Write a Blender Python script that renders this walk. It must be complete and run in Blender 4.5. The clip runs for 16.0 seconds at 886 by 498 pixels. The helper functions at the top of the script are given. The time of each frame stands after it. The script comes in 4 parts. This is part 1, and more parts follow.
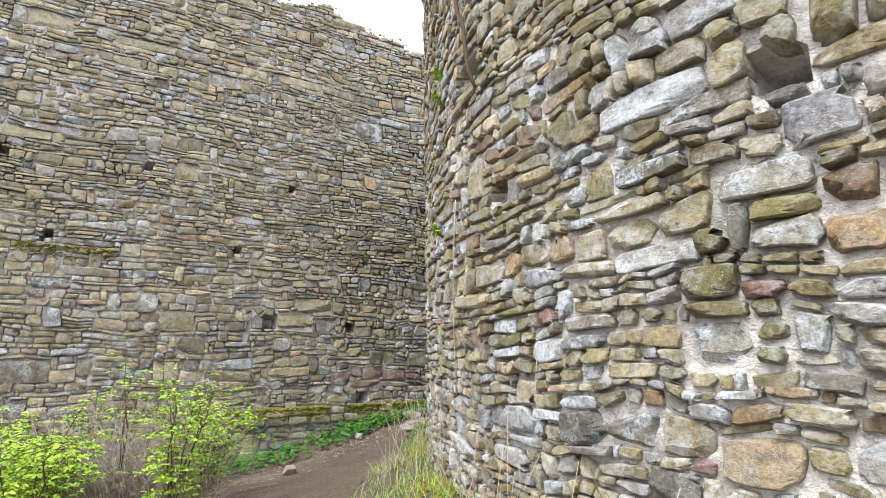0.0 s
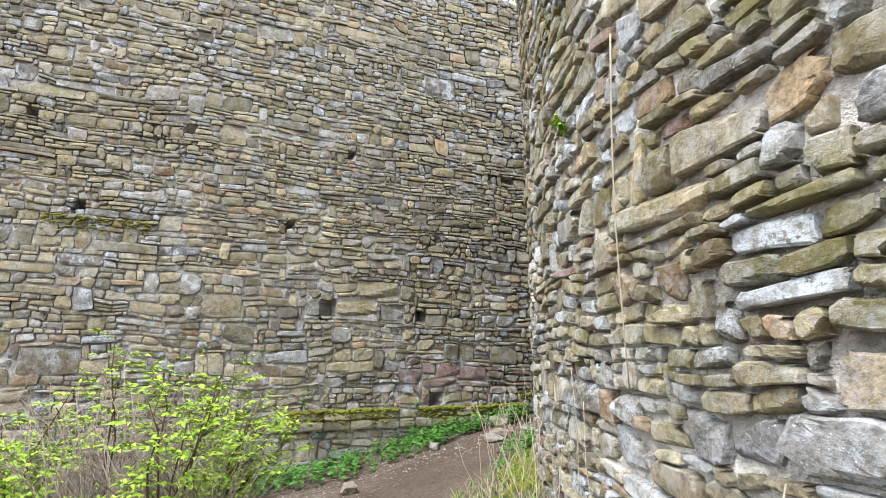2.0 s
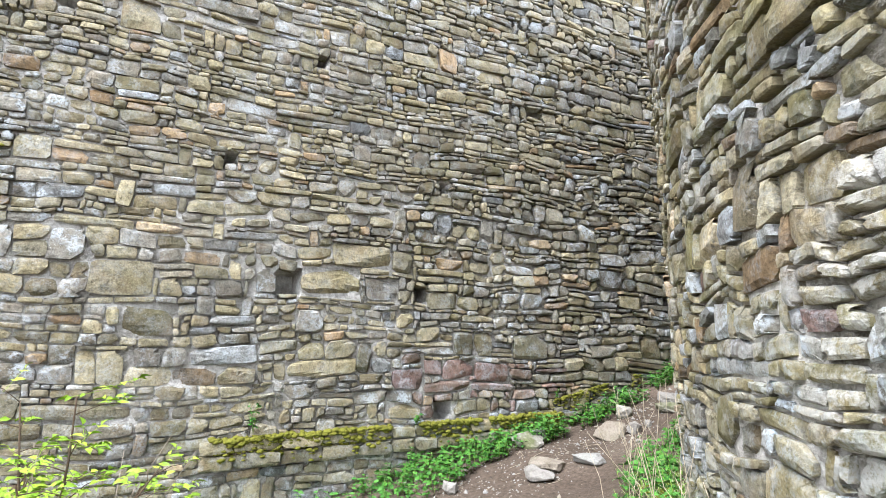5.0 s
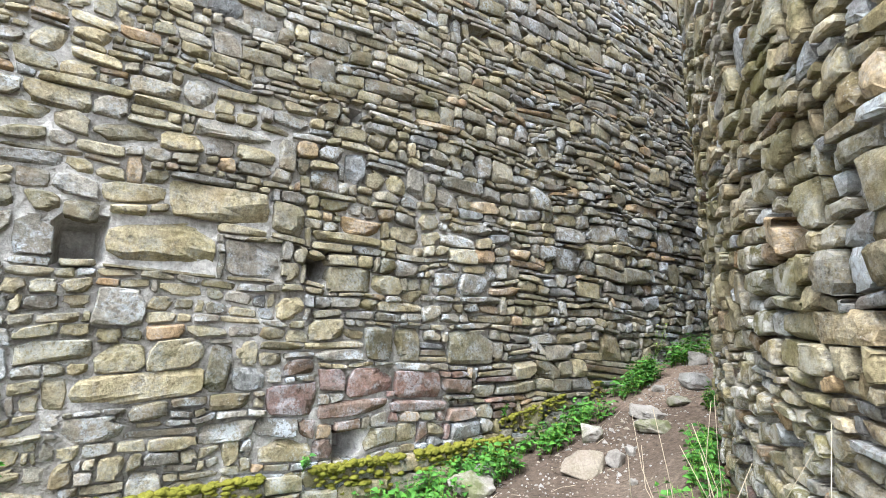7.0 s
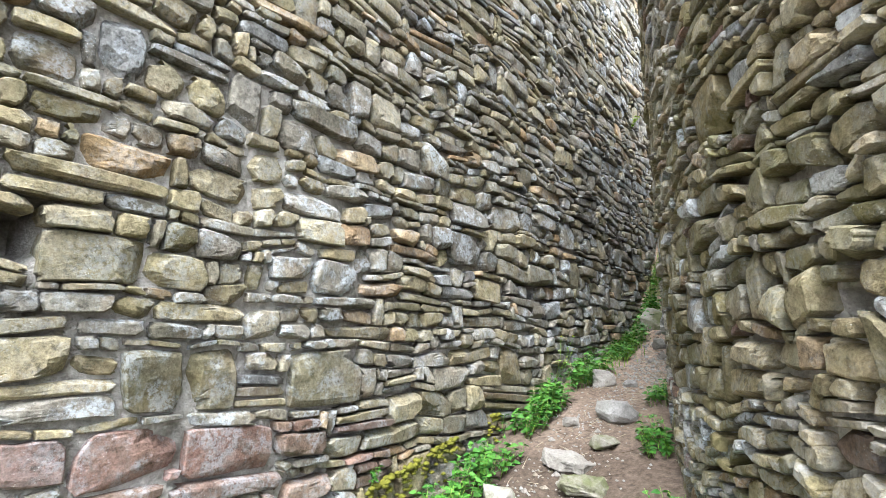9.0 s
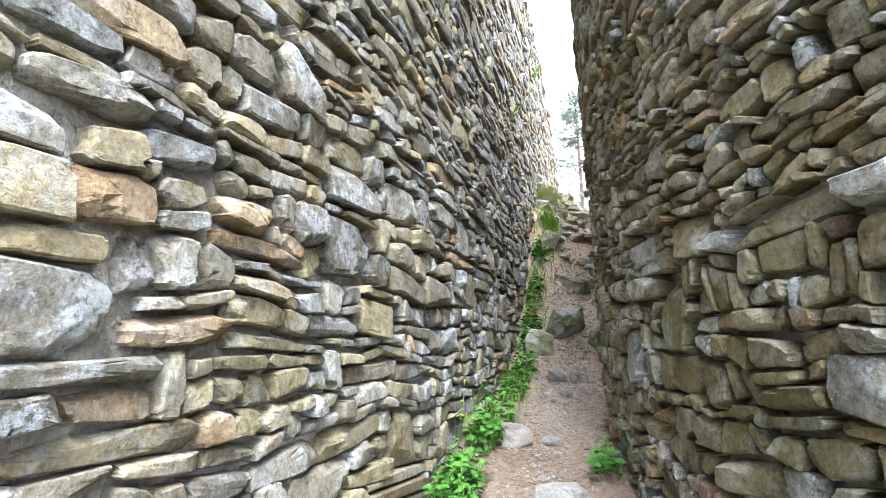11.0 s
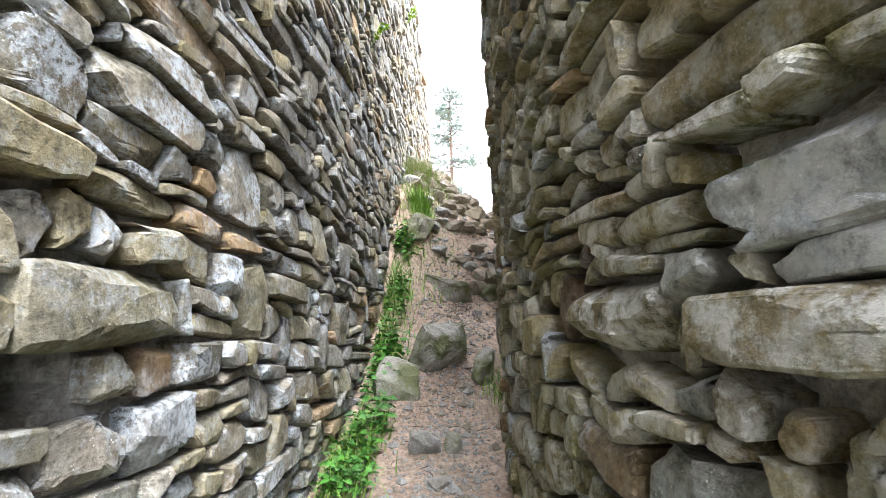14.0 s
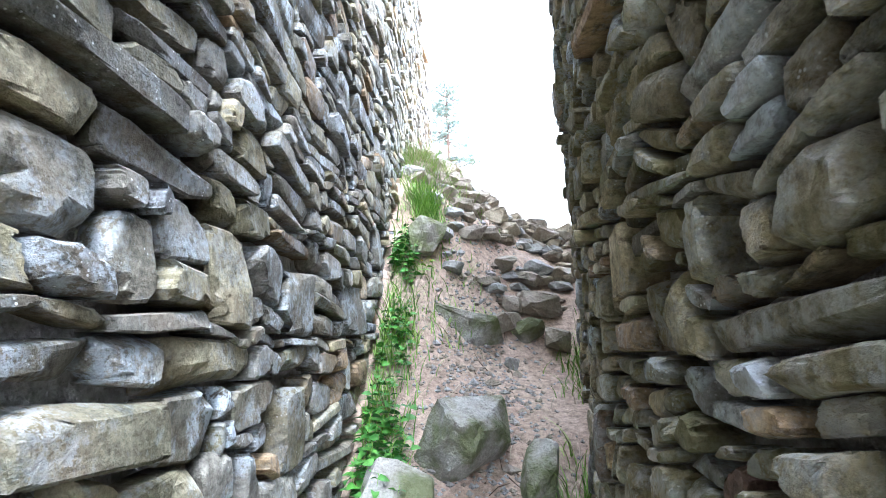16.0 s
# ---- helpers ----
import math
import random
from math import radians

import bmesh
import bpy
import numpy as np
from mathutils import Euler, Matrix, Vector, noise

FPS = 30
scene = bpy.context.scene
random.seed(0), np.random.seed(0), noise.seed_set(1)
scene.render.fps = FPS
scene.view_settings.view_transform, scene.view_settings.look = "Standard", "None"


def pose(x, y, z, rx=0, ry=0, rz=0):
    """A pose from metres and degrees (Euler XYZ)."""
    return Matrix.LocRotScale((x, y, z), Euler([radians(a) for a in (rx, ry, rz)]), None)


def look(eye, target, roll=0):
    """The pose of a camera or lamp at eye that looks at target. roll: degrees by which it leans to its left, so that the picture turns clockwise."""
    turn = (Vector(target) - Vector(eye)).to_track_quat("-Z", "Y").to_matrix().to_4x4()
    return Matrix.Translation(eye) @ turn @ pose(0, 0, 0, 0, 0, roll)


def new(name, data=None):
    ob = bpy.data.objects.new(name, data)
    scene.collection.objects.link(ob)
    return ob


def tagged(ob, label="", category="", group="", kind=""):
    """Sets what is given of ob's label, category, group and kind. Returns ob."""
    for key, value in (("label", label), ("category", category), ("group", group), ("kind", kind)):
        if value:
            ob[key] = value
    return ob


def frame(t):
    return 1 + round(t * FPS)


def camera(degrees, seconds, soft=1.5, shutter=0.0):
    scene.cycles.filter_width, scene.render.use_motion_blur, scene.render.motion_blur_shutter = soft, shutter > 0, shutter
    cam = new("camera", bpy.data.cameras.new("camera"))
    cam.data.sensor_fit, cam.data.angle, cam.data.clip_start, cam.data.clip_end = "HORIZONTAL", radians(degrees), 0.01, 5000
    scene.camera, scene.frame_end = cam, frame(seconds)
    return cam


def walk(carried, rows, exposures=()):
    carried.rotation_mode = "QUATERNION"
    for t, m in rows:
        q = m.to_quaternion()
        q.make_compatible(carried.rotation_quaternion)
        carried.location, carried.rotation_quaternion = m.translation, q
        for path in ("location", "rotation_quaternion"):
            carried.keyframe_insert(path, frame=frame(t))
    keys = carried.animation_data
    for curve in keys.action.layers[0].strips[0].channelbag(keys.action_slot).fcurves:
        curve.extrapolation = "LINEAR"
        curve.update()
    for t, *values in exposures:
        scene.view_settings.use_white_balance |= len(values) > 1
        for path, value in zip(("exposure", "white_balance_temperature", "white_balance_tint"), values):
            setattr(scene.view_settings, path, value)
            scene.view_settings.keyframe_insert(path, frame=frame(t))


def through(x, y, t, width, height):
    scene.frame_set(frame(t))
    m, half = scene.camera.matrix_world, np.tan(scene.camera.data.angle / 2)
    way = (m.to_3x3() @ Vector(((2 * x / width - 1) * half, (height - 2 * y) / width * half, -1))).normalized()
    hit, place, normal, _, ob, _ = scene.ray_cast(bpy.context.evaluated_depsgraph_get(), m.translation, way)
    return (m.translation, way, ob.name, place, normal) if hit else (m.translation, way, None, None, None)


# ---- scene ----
cam = camera(79.8, 16.0, soft=0.5, shutter=0.07)
PATH = [
    (0, (10.099, -1.734, 1.603), (8.367, -0.818, 2.002), 0.3),
    (0.5, (9.644, -1.58, 1.547), (7.883, -0.724, 1.955), 0.7),
    (1, (9.206, -1.369, 1.478), (7.422, -0.561, 1.886), 0.6),
    (1.5, (8.819, -1.232, 1.486), (7.002, -0.502, 1.895), 0.6),
    (2, (8.362, -1.173, 1.444), (6.527, -0.492, 1.855), 0.9),
    (2.5, (7.941, -1.139, 1.467), (6.103, -0.459, 1.867), 1.1),
    (3, (7.518, -1.003, 1.473), (5.672, -0.341, 1.868), 1.3),
    (3.2, (7.326, -0.984, 1.48), (5.48, -0.324, 1.873), 1.2),
    (5.3, (5.446, -0.777, 1.667), (3.687, 0.118, 1.99), 0.6),
    (5.5, (5.236, -0.72, 1.633), (3.501, 0.221, 1.958), 0.5),
    (6, (4.7, -0.465, 1.611), (3.001, 0.536, 1.944), 0.0),
    (6.5, (4.236, -0.284, 1.617), (2.576, 0.782, 1.951), 0.3),
    (7, (3.841, -0.039, 1.628), (2.245, 1.119, 1.961), 0.4),
    (7.5, (3.454, 0.239, 1.667), (1.907, 1.462, 2.0), 0.4),
    (8, (3.06, 0.445, 1.715), (1.599, 1.767, 2.054), 0.6),
    (8.5, (2.72, 0.681, 1.722), (1.405, 2.148, 2.067), 0.6),
    (9, (2.409, 1.018, 1.776), (1.204, 2.579, 2.111), 0.6),
    (9.2, (2.313, 1.142, 1.777), (1.142, 2.729, 2.111), 0.6),
    (11.3, (1.033, 2.464, 2.061), (0.528, 4.366, 2.422), -0.8),
    (11.5, (0.98, 2.574, 2.066), (0.541, 4.492, 2.425), -0.8),
    (12, (0.931, 2.994, 2.077), (0.622, 4.937, 2.433), -1.0),
    (12.5, (0.872, 3.349, 2.11), (0.625, 5.301, 2.469), -1.0),
    (13, (0.813, 3.69, 2.208), (0.631, 5.649, 2.567), -0.7),
    (13.5, (0.856, 4.094, 2.223), (0.731, 6.058, 2.58), -0.7),
    (14, (0.885, 4.479, 2.299), (0.759, 6.444, 2.654), -0.8),
    (14.5, (0.843, 4.928, 2.427), (0.713, 6.893, 2.781), -1.0),
    (15, (0.775, 5.253, 2.547), (0.65, 7.218, 2.901), -1.2),
    (15.5, (0.704, 5.62, 2.678), (0.586, 7.585, 3.032), -0.7),
    (16, (0.635, 5.989, 2.7), (0.529, 7.954, 3.057), -1.1),
]
# the clip's camera opens up as it enters the narrow passage
EXPOSURES = [(0, 1.5, 6150, 12), (5.5, 2.15, 5850, 11), (9, 2.53, 5900, 10), (12.5, 3.05, 5700, 10), (14, 3.2, 5900, 12), (16, 3.72, 5200, 11)]
walk(cam, [(t, look(eye, target, roll)) for t, eye, target, roll in PATH], EXPOSURES)

# ---- light ----
world = bpy.data.worlds.new("overcast_sky")
scene.world = world
world.use_nodes = True
wn = world.node_tree
sky = wn.nodes.new("ShaderNodeTexSky")
sky.sky_type, sky.sun_disc = "NISHITA", False
SUN_ELEV, SUN_AZ = radians(54), radians(152)      # azimuth from +y towards +x
sky.sun_elevation, sky.sun_rotation = SUN_ELEV, SUN_AZ
sky.air_density, sky.dust_density = 1.0, 1.5
cloud = wn.nodes.new("ShaderNodeHueSaturation")
cloud.inputs["Saturation"].default_value = 0.35
wn.links.new(sky.outputs[0], cloud.inputs["Color"])
cover = wn.nodes.new("ShaderNodeMix")          # an even veil of cloud over the clear sky
cover.data_type = "RGBA"
cover.inputs["Factor"].default_value = 0.6
height = wn.nodes.new("ShaderNodeSeparateXYZ")
wn.links.new(wn.nodes.new("ShaderNodeTexCoord").outputs["Generated"], height.inputs[0])
overcast = wn.nodes.new("ShaderNodeMapRange")     # an overcast sky is about three times brighter overhead than at the horizon
overcast.inputs["To Min"].default_value, overcast.inputs["To Max"].default_value = 4.2, 9.8
wn.links.new(height.outputs["Z"], overcast.inputs["Value"])
grey = wn.nodes.new("ShaderNodeCombineColor")
for k in range(3):
    wn.links.new(overcast.outputs[0], grey.inputs[k])
wn.links.new(grey.outputs[0], cover.inputs[7])
wn.links.new(cloud.outputs[0], cover.inputs[6])
wn.links.new(cover.outputs[2], wn.nodes["Background"].inputs["Color"])
wn.nodes["Background"].inputs["Strength"].default_value = 0.15
sun = new("sun", bpy.data.lights.new("sun", "SUN"))
sun.data.energy, sun.data.angle, sun.data.color = 1.4, radians(24), (1.0, 0.96, 0.9)
sun_dir = Vector((math.sin(SUN_AZ) * math.cos(SUN_ELEV), math.cos(SUN_AZ) * math.cos(SUN_ELEV), math.sin(SUN_ELEV)))
sun.matrix_world = look(sun_dir * 40, (0, 0, 0))


# ---- materials ----
class Nodes:
    """Short hand for building one material's node tree."""

    def __init__(self, name, rough=0.9):
        self.mat = bpy.data.materials.new(name)
        self.mat.use_nodes = True
        self.t = self.mat.node_tree
        self.bsdf = self.t.nodes["Principled BSDF"]
        self.bsdf.inputs["Roughness"].default_value = rough
        self.pos = self.add("ShaderNodeNewGeometry").outputs["Position"]

    def add(self, kind, **values):
        n = self.t.nodes.new(kind)
        for key, value in values.items():
            n.inputs[key.replace("_", " ")].default_value = value
        return n

    def link(self, a, b):
        self.t.links.new(a, b)

    def noise(self, scale, vec=None, detail=4.0, rough=0.6, stretch=None, ridged=False):
        n = self.add("ShaderNodeTexNoise", Scale=scale, Detail=detail, Roughness=rough)
        if ridged:
            n.noise_type = "RIDGED_MULTIFRACTAL"
            n.normalize = True
        v = vec or self.pos
        if stretch:
            m = self.add("ShaderNodeMapping")
            m.inputs["Scale"].default_value = stretch
            self.link(v, m.inputs["Vector"])
            v = m.outputs[0]
        self.link(v, n.inputs["Vector"])
        return n.outputs["Fac"]

    def ramp(self, fac, stops, smooth=False):
        n = self.add("ShaderNodeValToRGB")
        n.color_ramp.interpolation = "EASE" if smooth else "LINEAR"
        el = n.color_ramp.elements
        while len(el) < len(stops):
            el.new(0.5)
        for e, (p, c) in zip(el, stops):
            e.position = p
            e.color = (c, c, c, 1) if isinstance(c, (int, float)) else (*c, 1)
        self.link(fac, n.inputs[0])
        return n.outputs[0]

    def mix(self, fac, a, b, mode="MIX"):
        n = self.add("ShaderNodeMix")
        n.data_type, n.blend_type = "RGBA", mode
        for sock, v in ((n.inputs["Factor"], fac), (n.inputs[6], a), (n.inputs[7], b)):
            if isinstance(v, bpy.types.NodeSocket):
                self.link(v, sock)
            elif isinstance(v, (int, float)):
                sock.default_value = v
            else:
                sock.default_value = (*v, 1)
        return n.outputs[2]

    def math(self, op, a, b=0.0):
        n = self.add("ShaderNodeMath")
        n.operation = op
        for sock, v in zip(n.inputs, (a, b)):
            if isinstance(v, bpy.types.NodeSocket):
                self.link(v, sock)
            else:
                sock.default_value = v
        return n.outputs[0]

    def rand(self):
        """One random number for each piece, whether an object or an island."""
        g = self.add("ShaderNodeNewGeometry").outputs["Random Per Island"]
        o = self.add("ShaderNodeObjectInfo").outputs["Random"]
        return self.math("FRACT", self.math("ADD", g, o))

    def shifted(self, r, far=37.0):
        n = self.add("ShaderNodeVectorMath")
        n.operation = "ADD"
        self.link(self.pos, n.inputs[0])
        c = self.add("ShaderNodeCombineXYZ")
        for k in range(3):
            self.link(self.math("MULTIPLY", r, far * (k + 1)), c.inputs[k])
        self.link(c.outputs[0], n.inputs[1])
        return n.outputs[0]

    def bump(self, *layers):
        prev = None
        for height, strength, dist in layers:
            n = self.add("ShaderNodeBump", Strength=strength, Distance=dist)
            self.link(height, n.inputs["Height"])
            if prev:
                self.link(prev, n.inputs["Normal"])
            prev = n.outputs[0]
        self.link(prev, self.bsdf.inputs["Normal"])

    def done(self, color):
        if isinstance(color, bpy.types.NodeSocket):
            self.link(color, self.bsdf.inputs["Base Color"])
        else:
            self.bsdf.inputs["Base Color"].default_value = (*color, 1)
        self.bsdf.inputs["Specular IOR Level"].default_value = 0.25
        return self.mat


def stone_material(name, palette, lichen=0.3, algae=0.35, rust=0.15, stretch=(2.5, 2.5, 3.4), lime=0.15):
    m = Nodes(name, 0.88)
    r = m.rand()
    v = m.shifted(r)
    n = len(palette)
    base = m.ramp(r, [((k + 0.5) / n, c) for k, c in enumerate(palette)])
    value = m.ramp(m.math("FRACT", m.math("MULTIPLY", r, 17.3)), [(0, 0.52), (1, 1.36)])
    base = m.mix(1.0, base, value, "MULTIPLY")
    beds = m.noise(3.0, v, 5, 0.65, stretch)
    base = m.mix(1.0, base, m.ramp(beds, [(0.25, 0.72), (0.75, 1.25)]), "MULTIPLY")
    grain = m.noise(55.0, v, 4, 0.75)
    base = m.mix(1.0, base, m.ramp(grain, [(0.28, 0.5), (0.72, 1.5)]), "MULTIPLY")
    pits = m.noise(17.0, v, 7, 0.78)
    base = m.mix(1.0, base, m.ramp(pits, [(0.33, 0.26), (0.47, 0.95), (0.7, 1.4)]), "MULTIPLY")
    base = m.mix(m.ramp(m.noise(5.0, v, 4), [(0.48, 0.0), (0.70, rust + 0.12)]), base, (0.24, 0.145, 0.065))
    base = m.mix(m.ramp(m.noise(2.2, None, 5), [(0.42, 0.0), (0.72, algae)]), base, (0.13, 0.125, 0.035))
    patch = m.math("MULTIPLY", m.ramp(m.noise(6.0, v, 5, 0.7), [(0.47, 0.0), (0.58, 1.0)]),
                   m.ramp(m.noise(45.0, v, 3, 0.75), [(0.40, 0.0), (0.52, 1.0)]))
    where = m.ramp(m.noise(0.55, None, 3), [(0.35, 0.25), (0.65, 1.0)])
    base = m.mix(m.math("MULTIPLY", m.math("MULTIPLY", patch, where), lichen), base, (0.56, 0.62, 0.67))
    dots = m.add("ShaderNodeTexVoronoi", Scale=85.0)
    m.link(v, dots.inputs["Vector"])
    spot = m.ramp(dots.outputs["Distance"], [(0.14, 1.0), (0.26, 0.0)])
    spot = m.math("MULTIPLY", spot, m.ramp(m.noise(3.0, v, 2), [(0.44, 0.0), (0.54, min(1.0, lichen * 1.3))]))
    spot = m.math("MULTIPLY", spot, m.ramp(m.noise(21.0, v, 4, 0.7), [(0.50, 0.0), (0.58, 0.9)]))
    base = m.mix(spot, base, (0.7, 0.7, 0.66))
    wash = m.math("MULTIPLY", m.ramp(m.noise(1.3, None, 4), [(0.46, 0.0), (0.62, 1.0)]), m.ramp(m.noise(13.0, None, 5, 0.75), [(0.44, 0.0), (0.58, 1.0)]))
    base = m.mix(m.math("MULTIPLY", wash, lime), base, (0.60, 0.59, 0.56))
    m.bump((m.noise(9.0, v, 5, 0.65), 0.55, 0.03), (pits, 0.9, 0.018), (grain, 0.7, 0.005))
    return m.done(base)


TAN, GREY, LICH, RED, OCHRE, SLATE, HOLE = range(7)
tan_stone = stone_material("tan_sandstone", [(0.25, 0.213, 0.128), (0.20, 0.176, 0.110), (0.27, 0.238, 0.155), (0.21, 0.190, 0.135), (0.29, 0.25, 0.155)], 0.32)
grey_stone = stone_material("grey_sandstone", [(0.20, 0.182, 0.14), (0.235, 0.22, 0.185), (0.18, 0.168, 0.135), (0.225, 0.203, 0.15)], 0.62, 0.15)
lichen_stone = stone_material("lichened_stone", [(0.20, 0.182, 0.145), (0.225, 0.212, 0.18), (0.19, 0.178, 0.15)], 0.8, 0.1, 0.05)
red_stone = stone_material("red_sandstone", [(0.19, 0.112, 0.088), (0.165, 0.108, 0.095), (0.21, 0.145, 0.105)], 0.35, 0.15, 0.0)
ochre_stone = stone_material("ochre_sandstone", [(0.28, 0.20, 0.11), (0.25, 0.175, 0.10), (0.30, 0.235, 0.145)], 0.35, 0.1, 0.3)
slate_stone = stone_material("blue_grey_slate", [(0.17, 0.172, 0.168), (0.205, 0.208, 0.198)], 0.8, 0.1, 0.05, (1.5, 1.5, 8.0))
tower_tan = stone_material("mossy_tan_stone", [(0.27, 0.225, 0.13), (0.225, 0.193, 0.112), (0.30, 0.262, 0.175), (0.25, 0.222, 0.15), (0.32, 0.262, 0.16)], 0.35, 0.8, lime=0.7)
tower_grey = stone_material("pale_blue_grey_stone", [(0.265, 0.262, 0.245), (0.32, 0.328, 0.335), (0.24, 0.23, 0.20)], 0.95, 0.4, 0.1, lime=0.5)
WALL_MATS = [tan_stone, grey_stone, lichen_stone, red_stone, ochre_stone, slate_stone]
TOWER_MATS = [tower_tan, tower_grey, lichen_stone, red_stone, ochre_stone, slate_stone]


def mortar_material(name, pale, dark, wear=0.5):
    m = Nodes(name, 0.95)
    c = m.mix(m.ramp(m.noise(1.6, None, 6, 0.7), [(wear - 0.12, 0.0), (wear + 0.12, 1.0)]), dark, pale)
    fine = m.noise(28.0, None, 5, 0.75)
    c = m.mix(1.0, c, m.ramp(fine, [(0.25, 0.55), (0.75, 1.25)]), "MULTIPLY")
    m.bump((m.noise(14.0, None, 5, 0.7), 1.0, 0.03), (fine, 0.7, 0.01))
    return m.done(c)


wall_mortar = mortar_material("weathered_lime_mortar", (0.58, 0.56, 0.52), (0.155, 0.142, 0.115), 0.47)
tower_mortar = mortar_material("white_lime_mortar", (0.66, 0.63, 0.58), (0.16, 0.145, 0.115), 0.45)


def earth_material():
    m = Nodes("trodden_earth", 0.95)
    big = m.noise(0.9, None, 5, 0.6)
    c = m.ramp(big, [(0.3, (0.085, 0.063, 0.046)), (0.55, (0.125, 0.094, 0.07)), (0.75, (0.175, 0.137, 0.104))])
    sep = m.add("ShaderNodeSeparateXYZ")
    m.link(m.pos, sep.inputs[0])
    up = m.math("ADD", sep.outputs[1], m.math("MULTIPLY", big, 2.0))
    dry = m.add("ShaderNodeMapRange")
    dry.inputs["From Min"].default_value, dry.inputs["From Max"].default_value = 5.5, 9.0
    m.link(up, dry.inputs["Value"])
    c = m.mix(dry.outputs[0], c, m.ramp(big, [(0.3, (0.31, 0.22, 0.16)), (0.7, (0.48, 0.37, 0.285))]))     # drier, dusty earth up the slope, paled further in place of daylight there
    litter = m.noise(26.0, None, 5, 0.75)
    c = m.mix(1.0, c, m.ramp(litter, [(0.3, 0.38), (0.72, 1.45)]), "MULTIPLY")
    m.bump((m.noise(7.0, None, 6, 0.7), 0.8, 0.04), (litter, 0.7, 0.012))
    return m.done(c)


earth = earth_material()


def leaf_material(name, dark, light, through=0.35):
    m = Nodes(name, 0.55)
    c = m.ramp(m.rand(), [(0.0, dark), (1.0, light)])
    c = m.mix(1.0, c, m.ramp(m.noise(60.0, None, 2), [(0.3, 0.8), (0.7, 1.15)]), "MULTIPLY")
    m.bsdf.inputs["Transmission Weight"].default_value = 0.0
    m.bsdf.inputs["Subsurface Weight"].default_value = through
    m.bsdf.inputs["Subsurface Radius"].default_value = (0.01, 0.012, 0.004)
    m.bsdf.inputs["Subsurface Scale"].default_value = 0.3
    return m.done(c)


def plain_material(name, a, b, scale=20.0, rough=0.9, relief=0.01):
    m = Nodes(name, rough)
    n = m.noise(scale, None, 5, 0.7)
    m.bump((n, 0.7, relief))
    return m.done(m.mix(m.ramp(n, [(0.3, 0.0), (0.7, 1.0)]), a, b))


nettle_leaf = leaf_material("nettle_leaf", (0.035, 0.125, 0.018), (0.10, 0.27, 0.04))
grass_leaf = leaf_material("grass_blade", (0.10, 0.22, 0.03), (0.28, 0.42, 0.08))
bush_leaf = leaf_material("young_shrub_leaf", (0.17, 0.31, 0.02), (0.35, 0.48, 0.045))
dead_cane = plain_material("dead_cane", (0.17, 0.135, 0.10), (0.33, 0.28, 0.22), 30)
dry_stem = plain_material("dry_stem", (0.34, 0.28, 0.19), (0.46, 0.40, 0.30), 40)
brown_stem = plain_material("brown_twig", (0.055, 0.038, 0.025), (0.11, 0.075, 0.045), 40)
moss_mat = plain_material("yellow_moss", (0.10, 0.115, 0.012), (0.23, 0.21, 0.03), 55, 0.95, 0.02)
yellow_petal = plain_material("yellow_petal", (0.62, 0.48, 0.02), (0.72, 0.6, 0.05))
# needles paler than life: the sky's glare is put into their colour
pine_leaf = leaf_material("pine_needles", (0.16, 0.22, 0.19), (0.25, 0.32, 0.28), 0.1)
bark = plain_material("pine_bark", (0.09, 0.06, 0.045), (0.18, 0.12, 0.09), 9)


# ---- mesh helpers ----
def mesh_object(name, verts, faces, mats, parent=None, index=None, smooth=None, label="", at=None):
    me = bpy.data.meshes.new(name)
    verts = np.asarray(verts, dtype=float)
    if at is not None:
        verts = verts - np.asarray(at)
    me.from_pydata(verts.tolist(), [], faces)
    for mt in mats if isinstance(mats, (list, tuple)) else [mats]:
        me.materials.append(mt)
    if index is not None:
        me.polygons.foreach_set("material_index", index)
    if smooth is not None:
        me.polygons.foreach_set("use_smooth", smooth)
    ob = new(name, me)
    if at is not None:
        ob.location = at
    if parent:
        ob.parent = parent
        ob.matrix_parent_inverse = Matrix.Translation(-parent.location)
    if label:
        tagged(ob, label)
    return ob


def empty(name, at=(0, 0, 0)):
    ob = new(name)
    ob.location = at
    ob.empty_display_size = 0.1
    return ob


class Soup:
    """Vertices and faces gathered for one joined mesh."""

    def __init__(self):
        self.v, self.f, self.i, self.s, self.n = [], [], [], [], 0

    def put(self, verts, faces, index=0, smooth=False):
        self.v.append(np.asarray(verts, dtype=float))
        self.f += [[a + self.n for a in f] for f in faces]
        self.i += [index] * len(faces)
        self.s += list(smooth) if isinstance(smooth, (list, tuple)) else [smooth] * len(faces)
        self.n += len(verts)

    def make(self, name, mats, parent=None, label="", at=None):
        return mesh_object(name, np.concatenate(self.v), self.f, mats, parent, self.i, self.s, label, at)


def fnoise(x, y, z=0.0):
    return noise.noise((x, y, z))


def mod_interp(x, table):
    xs, ys = zip(*table)
    return float(np.interp(x, xs, ys))


